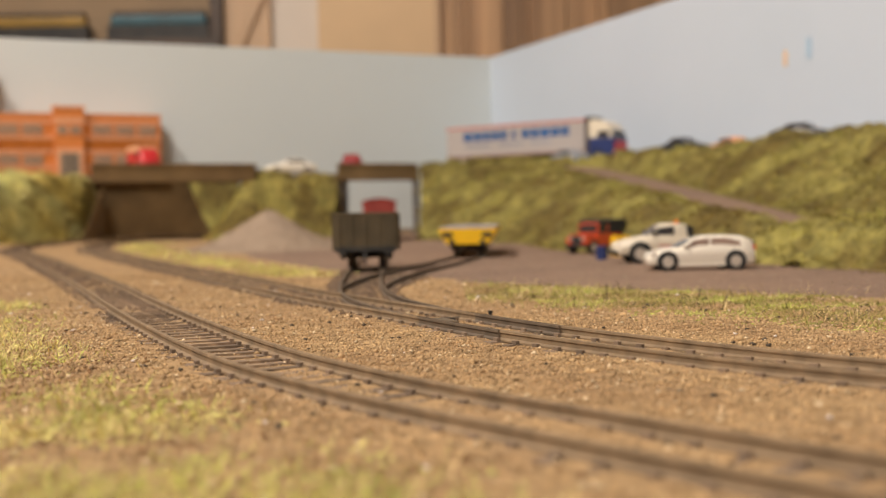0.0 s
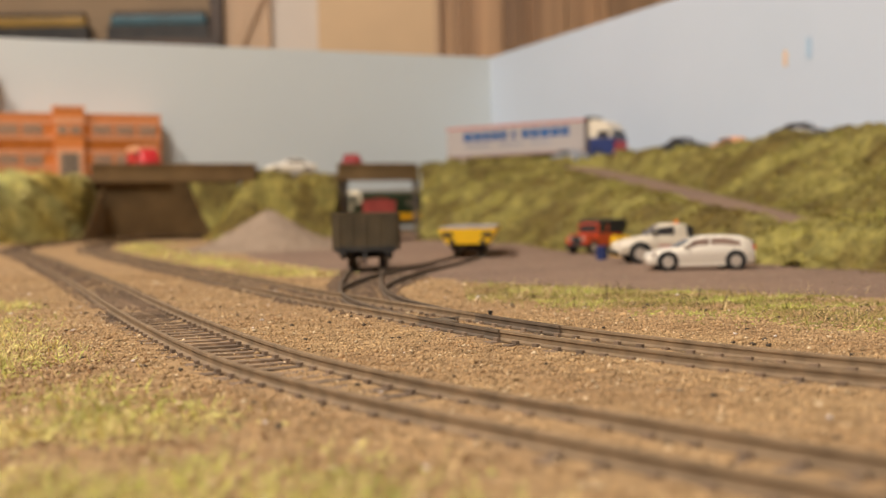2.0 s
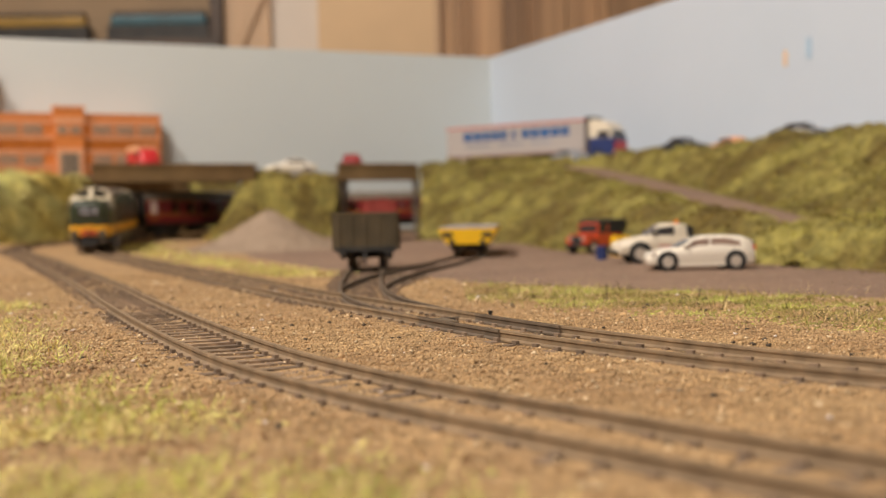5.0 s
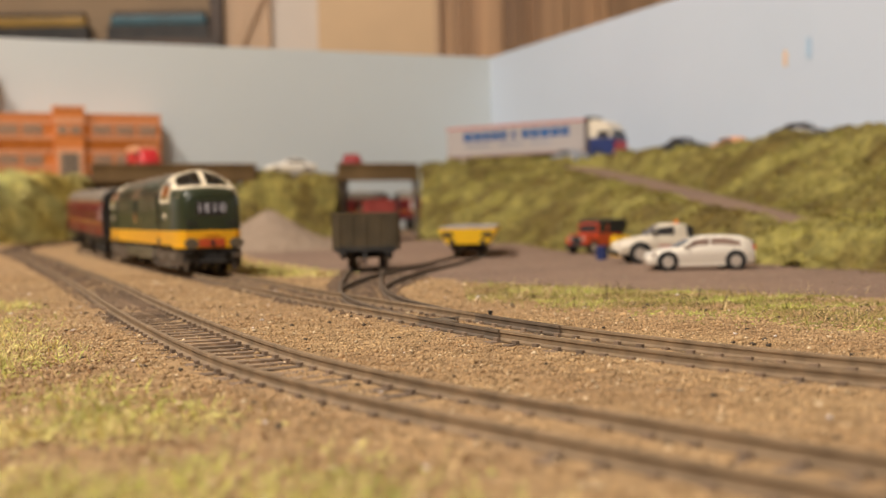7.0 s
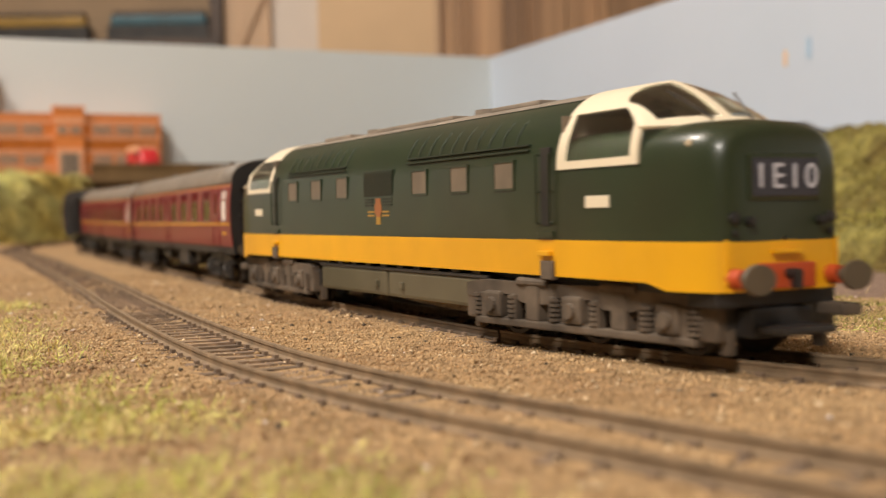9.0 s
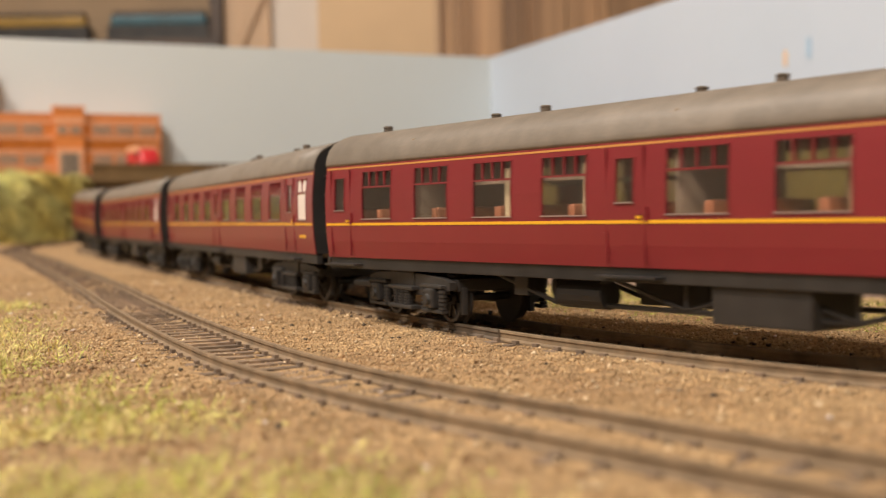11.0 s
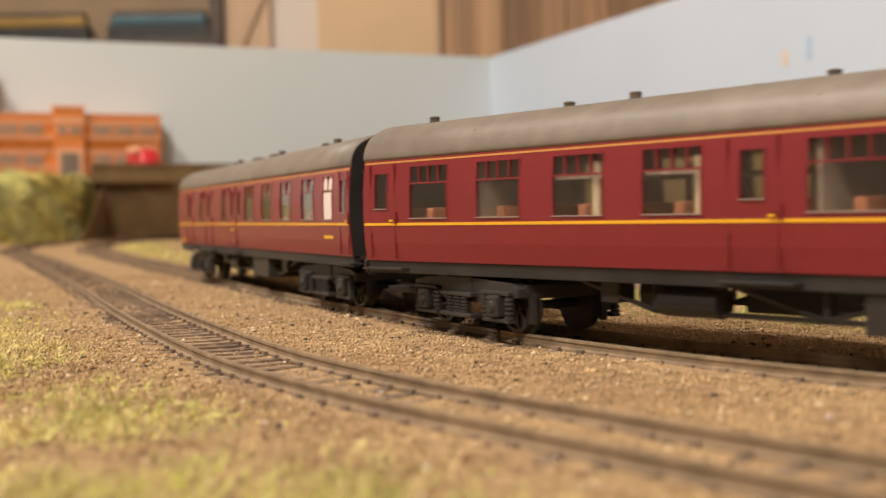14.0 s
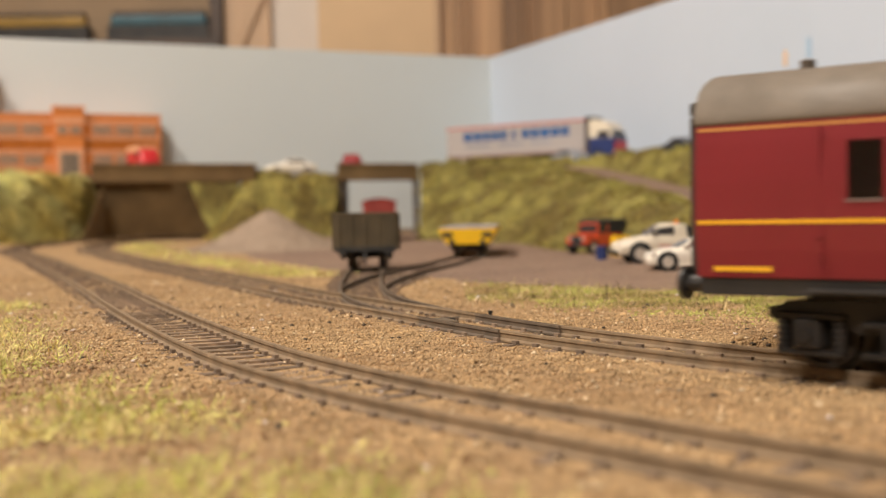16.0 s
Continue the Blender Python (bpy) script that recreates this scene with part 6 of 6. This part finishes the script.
# turnout: point blades, tie bar and lever on the main line
tn = thing("turnout_lever", "small dark point lever and tie bar beside the turnout", "lever")
part("tie_bar", boxed(-19, -1, -1.2, 0.2, -2.4, -1.7, 0.2), M["black"], tn)
part("point_plate", boxed(-12.4, -8.6, -16, -4.5, -2.5, -1.2, 0.3), M["twig"], tn, "dark rusty point blade plate")
for x, y, h in ((0, 0, -0.5), (7.7, 2.5, -0.6)):
    bm = bmesh.new()
    box(bm, x - 0.45, x + 0.45, y - 0.45, y + 0.45, -2.7, h - 0.5, 0.15)
    box(bm, x - 0.6, x + 0.6, y - 0.6, y + 0.6, h - 0.6, h, 0.2)
    part("lever", bm, M["black"], tn)
tn.matrix_basis = at_mm(6.6, 324, 0, 0, 0, 20)


# ---- loose cover: granules, scatter, grass ----
R = np.random.RandomState(11)
OCTA = np.array([(1, 0, 0), (-1, 0, 0), (0, 1, 0), (0, -1, 0), (0, 0, 1), (0, 0, -1)], float)
OFACES = np.array([(0, 2, 4), (2, 1, 4), (1, 3, 4), (3, 0, 4), (2, 0, 5), (1, 2, 5), (3, 1, 5), (0, 3, 5)])


def pebbles(pts, size, flat=0.8, rough=0.35):
    """Irregular eight-sided grains at the points, in one array."""
    n = len(pts)
    v = OCTA[None] * (1 + R.uniform(-rough, rough, (n, 6, 1))) + R.uniform(-0.25, 0.25, (n, 6, 3))
    a, b = R.uniform(0, 2 * np.pi, n), R.uniform(-0.7, 0.7, n)
    ca, sa, cb, sb = np.cos(a), np.sin(a), np.cos(b), np.sin(b)
    v = np.stack([v[..., 0], v[..., 1] * cb[:, None] - v[..., 2] * sb[:, None], v[..., 1] * sb[:, None] + v[..., 2] * cb[:, None]], -1)
    v = np.stack([v[..., 0] * ca[:, None] - v[..., 1] * sa[:, None], v[..., 0] * sa[:, None] + v[..., 1] * ca[:, None], v[..., 2] * flat], -1)
    v = v * np.asarray(size).reshape(-1, 1, 1) + pts[:, None]
    return v.reshape(-1, 3), (OFACES[None] + 6 * np.arange(n)[:, None, None]).reshape(-1, 3)


def blades(pts, length, width, lean):
    """Thin three-sided fibres that stand on the points and lean anyhow."""
    n = len(pts)
    a = R.uniform(0, 2 * np.pi, n)
    l = R.uniform(0.2, 1.0, n) * lean
    d = np.stack([np.cos(a) * np.sin(l), np.sin(a) * np.sin(l), np.cos(l)], 1)
    side = np.stack([-np.sin(a + 0.6), np.cos(a + 0.6), np.zeros(n)], 1)
    w = np.asarray(width)[:, None] * side
    ln = np.asarray(length)[:, None]
    bend = np.stack([np.cos(a), np.sin(a), np.zeros(n)], 1) * ln * 0.15
    v = np.stack([pts - w, pts + w, pts + d * ln * 0.55 + w * 0.7, pts + d * ln * 0.55 - w * 0.7, pts + d * ln + bend], 1)
    f = np.array([(0, 1, 2), (0, 2, 3), (3, 2, 4)])
    return v.reshape(-1, 3), (f[None] + 5 * np.arange(n)[:, None, None]).reshape(-1, 3)


def near_line(p, line, step=3):
    l = line[::step]
    out = np.empty(len(p))
    for i in range(0, len(p), 4000):
        q = p[i:i + 4000]
        out[i:i + 4000] = np.sqrt(((q[:, None] - l[None]) ** 2).sum(2)).min(1)
    return out


TRACKS = [x[(x[:, 1] > 40) & (x[:, 1] < 1250) & (np.abs(x[:, 0]) < 450)] for x in (MAIN, OUTER, SIDING, SPUR)]


def off_rails(p):
    """How far each plan point lies from the nearest rail, and from the nearest track's middle."""
    d = np.min([near_line(p, l) for l in TRACKS], axis=0)
    return np.abs(d - 8.25), d


def heights(p):
    return np.array([ground_height(x, y) for x, y in p])


YX, YY = YARD[::-1, 0], YARD[::-1, 1]


def in_yard(p):
    return p[:, 0] > np.interp(p[:, 1], YY, YX)


def scatter(n, x0, x1, y0, y1):
    return np.stack([R.uniform(x0, x1, n), R.uniform(y0, y1, n)], 1)


# granules of ballast, finer between the rails
p = np.vstack([scatter(190000, -150, 130, 95, 330), scatter(120000, -260, 90, 330, 640), scatter(14000, -420, -80, 640, 1150)])
p = p[~in_yard(p) & (p[:, 0] > -0.42 * p[:, 1] - 25) & (p[:, 0] < 0.42 * p[:, 1] + 25)]
rail, mid = off_rails(p)
keep = (rail > 1.3) & ((mid > 15.5) | (R.uniform(0, 1, len(p)) < 0.45))
p, mid = p[keep], mid[keep]
z = heights(p)
size = R.gamma(2.0, 0.072, len(p)) + 0.09 + 0.00015 * np.maximum(p[:, 1] - 300, 0)
size = np.where(mid < 15, size * 0.75, size)
v, f = pebbles(np.column_stack([p, z + size * 0.25]), size)
bulk("ballast_granules", v, f, M["stone"], "loose tan ballast granules over the ground", "ballast")

p = scatter(5200, -220, 150, 100, 560)
p = p[~in_yard(p)]
rail, mid = off_rails(p)
p = p[rail > 1.3]
v, f = pebbles(np.column_stack([p, heights(p) + 0.25]), R.gamma(2.0, 0.09, len(p)) + 0.14, 0.7)
bulk("pale_grains", v, f, M["pale_grain"], "pale straw-coloured grains among the ballast", "ballast")

# dark dirt between and beside the rails, towards the back
p = np.vstack([scatter(70000, -420, 60, 330, 1150), scatter(9000, -60, 30, 330, 620)])
rail, mid = off_rails(p)
p = p[(mid < 14.5) & (rail > 1.2) & (R.uniform(0, 1, len(p)) < np.clip((p[:, 1] - 330) / 220, 0.12, 1))]
v, f = pebbles(np.column_stack([p, heights(p) + 0.35]), R.uniform(0.3, 0.75, len(p)) * (1 + 0.0006 * p[:, 1]), 0.5)
bulk("track_dirt", v, f, M["track_dirt"], "dark brown dirt lying between the rails", "dirt")

# dark crumbs and pale flakes
p = scatter(700, -220, 150, 110, 620)
p = p[~in_yard(p)]
rail, mid = off_rails(p)
p = p[rail > 1.4]
v, f = pebbles(np.column_stack([p, heights(p) + 0.3]), R.uniform(0.25, 0.8, len(p)), 0.6)
bulk("dark_crumbs", v, f, M["twig"], "dark crumbs and debris lying in the ballast", "debris")
p = scatter(110, -200, 150, 110, 560)
rail, mid = off_rails(p)
p = p[rail > 1.4]
v, f = pebbles(np.column_stack([p, heights(p) + 0.35]), R.uniform(0.4, 0.9, len(p)), 0.5)
bulk("pale_flakes", v, f, M["white"], "pale flakes lying in the ballast", "debris")
p = scatter(220, -120, 60, 95, 340)
rail, mid = off_rails(p)
p = p[rail > 1.4]
v, f = pebbles(np.column_stack([p, heights(p) + 0.8]), R.uniform(0.15, 0.38, len(p)), 0.7)
bulk("glitter_grains", v, f, M["glint"], "tiny shiny golden grains in the ground", "grit")
p = scatter(5000, -40, 330, 380, 1000)
p = p[in_yard(p)]
v, f = pebbles(np.column_stack([p, np.full(len(p), -1.9)]), R.gamma(2.0, 0.13, len(p)) + 0.1, 0.6)
bulk("yard_grit", v, f, M["gravel"], "fine brown-grey grit on the yard", "grit")


def field(p, size, seed):
    return np.array([fbm(x, y, size, 3, seed) for x, y in p])


def turf(name, p, n_keep, lo, hi, material, label, wide=0.13, lean=1.4):
    v, f = blades(np.column_stack([p, heights(p) - 0.2]), R.uniform(lo, hi, len(p)), R.uniform(0.6, 1.2, len(p)) * wide, lean)
    bulk(name, v, f, M[material], label, "grass")


# grass strip between the main line and the yard
p = scatter(230000, -60, 300, 200, 640)
edge = np.interp(p[:, 1], YY, YX)
rail, mid = off_rails(p)
m_x = np.interp(p[:, 1], MAIN[::-1, 1][(MAIN[::-1, 1] < 1100)], MAIN[::-1, 0][(MAIN[::-1, 1] < 1100)])
t = (p[:, 0] - m_x) / np.maximum(edge - m_x, 1)
dens = np.exp(-(np.abs(t - 0.74) / 0.36) ** 3) * np.clip(0.62 + 1.5 * field(p, 26, 1.5), 0.03, 1)
keep = (mid > 17) & (t > 0.25) & (t < 1.3) & (R.uniform(0, 1, len(p)) < dens) & (p[:, 0] > 8)
q = p[keep]
turf("grass_strip", q[: len(q) * 9 // 10], 0, 0.8, 3.0, "strip_grass", "yellow-green static grass along the yard edge", 0.1, 1.55)
turf("dry_grass", q[len(q) * 9 // 10:], 0, 1.6, 7.5, "dry", "straw-coloured dry fibres among the grass", 0.07, 1.5)
k = R.choice(len(q), min(len(q), 20000), replace=False)
s_ = R.uniform(0.25, 0.7, len(k))
v, f = pebbles(np.column_stack([q[k], heights(q[k]) + 0.1]), s_, 0.5)
bulk("grass_scatter", v, f, M["strip_grass"], "green scatter tufts at the foot of the grass", "grass")
k = R.choice(len(q), 260, replace=False)
v, f = blades(np.column_stack([q[k], heights(q[k])]), R.uniform(2, 5.5, len(k)), np.full(len(k), 0.22), 1.5)
bulk("twigs", v, f, M["twig"], "dark twigs sticking out of the grass", "debris")

# grass in front of the outer track, and beside the line further back
p = scatter(190000, -200, 60, 70, 420)
o_x = np.interp(p[:, 1], OUTER[::-1, 1][OUTER[::-1, 1] < 1100], OUTER[::-1, 0][OUTER[::-1, 1] < 1100])
gap = o_x - p[:, 0]
dens = smooth((gap - 20) / 45) * np.clip(0.62 + 0.4 * smooth((140 - p[:, 1]) / 25) + 0.35 * smooth((gap - 75) / 30) + 1.3 * field(p, 34, 6.5), 0.02, 1)
q = p[R.uniform(0, 1, len(p)) < dens]
turf("grass_front", q[np.arange(len(q)) % 3 < 2], 0, 1.4, 3.8, "grass", "yellow-green static grass in the foreground")
turf("dry_grass", q[1::3], 0, 1.5, 4.5, "dry", "straw-coloured dry fibres in the foreground", 0.12, 1.4)
s_ = R.uniform(0.3, 0.9, len(q[::4]))
v, f = pebbles(np.column_stack([q[::4], heights(q[::4]) + 0.1]), s_, 0.5)
bulk("grass_scatter", v, f, M["grass"], "yellow-green scatter tufts in the foreground", "grass")
p = scatter(9000, -120, 70, 75, 330)
k = (field(p, 16, 9.1) > 0.16) & (np.interp(p[:, 1], OUTER[::-1, 1][OUTER[::-1, 1] < 1100], OUTER[::-1, 0][OUTER[::-1, 1] < 1100]) - p[:, 0] > 17)
v, f = pebbles(np.column_stack([p[k], heights(p[k]) + 0.2]), R.uniform(0.25, 0.7, k.sum()), 0.5)
bulk("brown_scatter", v, f, M["brown_scatter"], "reddish brown scatter patches in the foreground", "scatter")
p = scatter(60000, -330, -40, 560, 1120)
m_x = np.interp(p[:, 1], MAIN[::-1, 1][(MAIN[::-1, 1] < 1130)], MAIN[::-1, 0][(MAIN[::-1, 1] < 1130)])
gap = p[:, 0] - m_x
dens = np.exp(-((gap - 44) / 17) ** 2) * np.clip(0.7 + 1.1 * field(p, 30, 2.5), 0.05, 1)
q = p[(R.uniform(0, 1, len(p)) < dens)]
turf("grass_verge", q, 0, 1.5, 4.5, "grass", "yellow-green static grass beside the line", 0.3)


# foliage scatter on the banks
def bank_cover(p, height, name, label, cover, fibre="bank_fibre"):
    z = [height(x, y) for x, y in p]
    ok = np.array([q is not None for q in z])
    p, z = p[ok], np.array([q for q in z if q is not None])
    dens = np.clip(0.75 + 0.9 * field(p, 30, 3.3), 0.25, 1)
    k = R.uniform(0, 1, len(p)) < dens
    p, z = p[k], z[k]
    s = R.gamma(2.5, 0.22, len(p)) + 0.25
    v, f = pebbles(np.column_stack([p[::3], z[::3] + s[::3] * 0.25]), s[::3], 0.7, 0.5)
    bulk(name, v, f, M[cover], label, "foliage")
    b = np.vstack([p] + [p + R.uniform(-3, 3, p.shape) for _ in range(3)])
    zz = np.r_[z, z, z, z]
    v, f = blades(np.column_stack([b, zz - 0.3]), R.uniform(1.5, 4.5, len(b)), R.uniform(0.15, 0.36, len(b)), 1.5)
    bulk(name + "_fibres", v, f, M[fibre], "yellow-green fibres standing out of the bank", "foliage")


p = scatter(60000, -26, 420, 380, 1450)
uv = np.array([bank_uv(x, y) for x, y in p])
ramp = np.abs(uv[:, 0] - np.interp(uv[:, 1], RAMP_V, RAMP_U)) < 20 * np.interp(uv[:, 1], RAMP_V, RAMP_WIDE) + 2 + 3 * field(uv, 25, 4.4)
p = p[(uv[:, 0] > 97) & ~(ramp & (uv[:, 1] > 400) & (uv[:, 1] < 1140))]
bank_cover(p, bank_height, "bank_foliage", "olive and yellow-green foliage clumps on the embankment", "clump")
p = scatter(60000, -640, -106, 960, 1420)
bank_cover(p[p[:, 0] > -340], mound_height, "mound_foliage", "pale olive foliage clumps on the back bank", "clump", "mound_fibre")
bank_cover(np.vstack([p[p[:, 0] <= -340], scatter(34000, -560, -405, 1150, 1400)]), mound_height, "corner_foliage", "pale yellow-green foliage clumps on the corner bank, colour brightened", "brightened_clump", "brightened_fibre")
p = scatter(9000, -225, -68, 905, 1066)
z = [heap_height(x, y) for x, y in p]
ok = np.array([q is not None for q in z])
v, f = pebbles(np.column_stack([p[ok], np.array([q for q in z if q is not None]) + 0.2]), R.uniform(0.25, 0.7, ok.sum()), 0.8)
bulk("heap_stones", v, f, M["gravel"], "small grey-brown stones of the gravel heap", "gravel")


# ---- movement of the train ----
ARC = np.r_[0, np.cumsum(np.linalg.norm(np.diff(MAIN, axis=0), axis=1))]


def line_at(s):
    x, y = np.interp(s, ARC, MAIN[:, 0]), np.interp(s, ARC, MAIN[:, 1])
    return Vector((x, y, float(grade(x, y))))


def vehicle_pose(s_mid, half):
    """The pose of a vehicle whose two bogies, half a bogie spacing from its middle, ride the line."""
    a, b = line_at(s_mid + half), line_at(s_mid - half)
    d = a - b
    m = d.to_track_quat("X", "Z").to_matrix().to_4x4()
    mid = (a + b) / 2
    return Matrix.Translation(mid * MM) @ m


NOSE_T = [0.0, 1.5, 3.5, 4.2, 6.3, 7.5, 8.5, 9.0, 11.5, 12.0, 13.0, 14.5, 15.0, 15.5, 16.0]
NOSE_S = [1845, 2160, 2570, 2715, 3142, 3390, 3597, 3696.5, 4188, 4289, 4482, 4776, 4871, 4969, 5069.5]
CUBIC = np.polyfit(NOSE_T, NOSE_S, 6)
SLACK = np.array(NOSE_S) - np.polyval(CUBIC, NOSE_T)


def nose(t):
    return float(np.polyval(CUBIC, t) + np.interp(t, NOSE_T, SLACK))


def train_mid(k, t):
    """Distance along the line of the middle of the locomotive (k = 0) or of coach k."""
    return nose(t) - 133 if k == 0 else nose(t) - 290 - 278 * (k - 1) - 129


def heading(s):
    a, b = line_at(s - 12), line_at(s + 12)
    return math.atan2(b.y - a.y, b.x - a.x)


def motions():
    times = np.r_[np.arange(0, 16.0, 0.25), 16.0]
    steps = np.r_[np.arange(0, 16.0, 1 / FPS), 16.0]
    for k, (ob, gear) in enumerate(zip([LOCO] + COACHES, [LOCO_GEAR] + GEARS)):
        half, radius, axles = (90, 7.0, (27, 0, -27)) if k == 0 else (93, 6.1, (17, -17))
        walk(ob, [(t, vehicle_pose(train_mid(k, t), half)) for t in times])
        for (bogie, sets), off in zip(gear, (half, -half)):
            rows = []
            for t in times:
                mid = train_mid(k, t)
                a, b = line_at(mid + half), line_at(mid - half)
                turn = heading(mid + off) - math.atan2(a.y - b.y, a.x - b.x)
                turn = (turn + math.pi) % (2 * math.pi) - math.pi
                rows.append((t, at_mm(off, 0, 0, 0, 0, math.degrees(turn))))
            walk(bogie, rows)
            for axle, x in zip(sets, axles):
                walk(axle, [(t, at_mm(x, 0, radius, 0, math.degrees(train_mid(k, t) / radius) % 360, 0)) for t in steps])


motions()
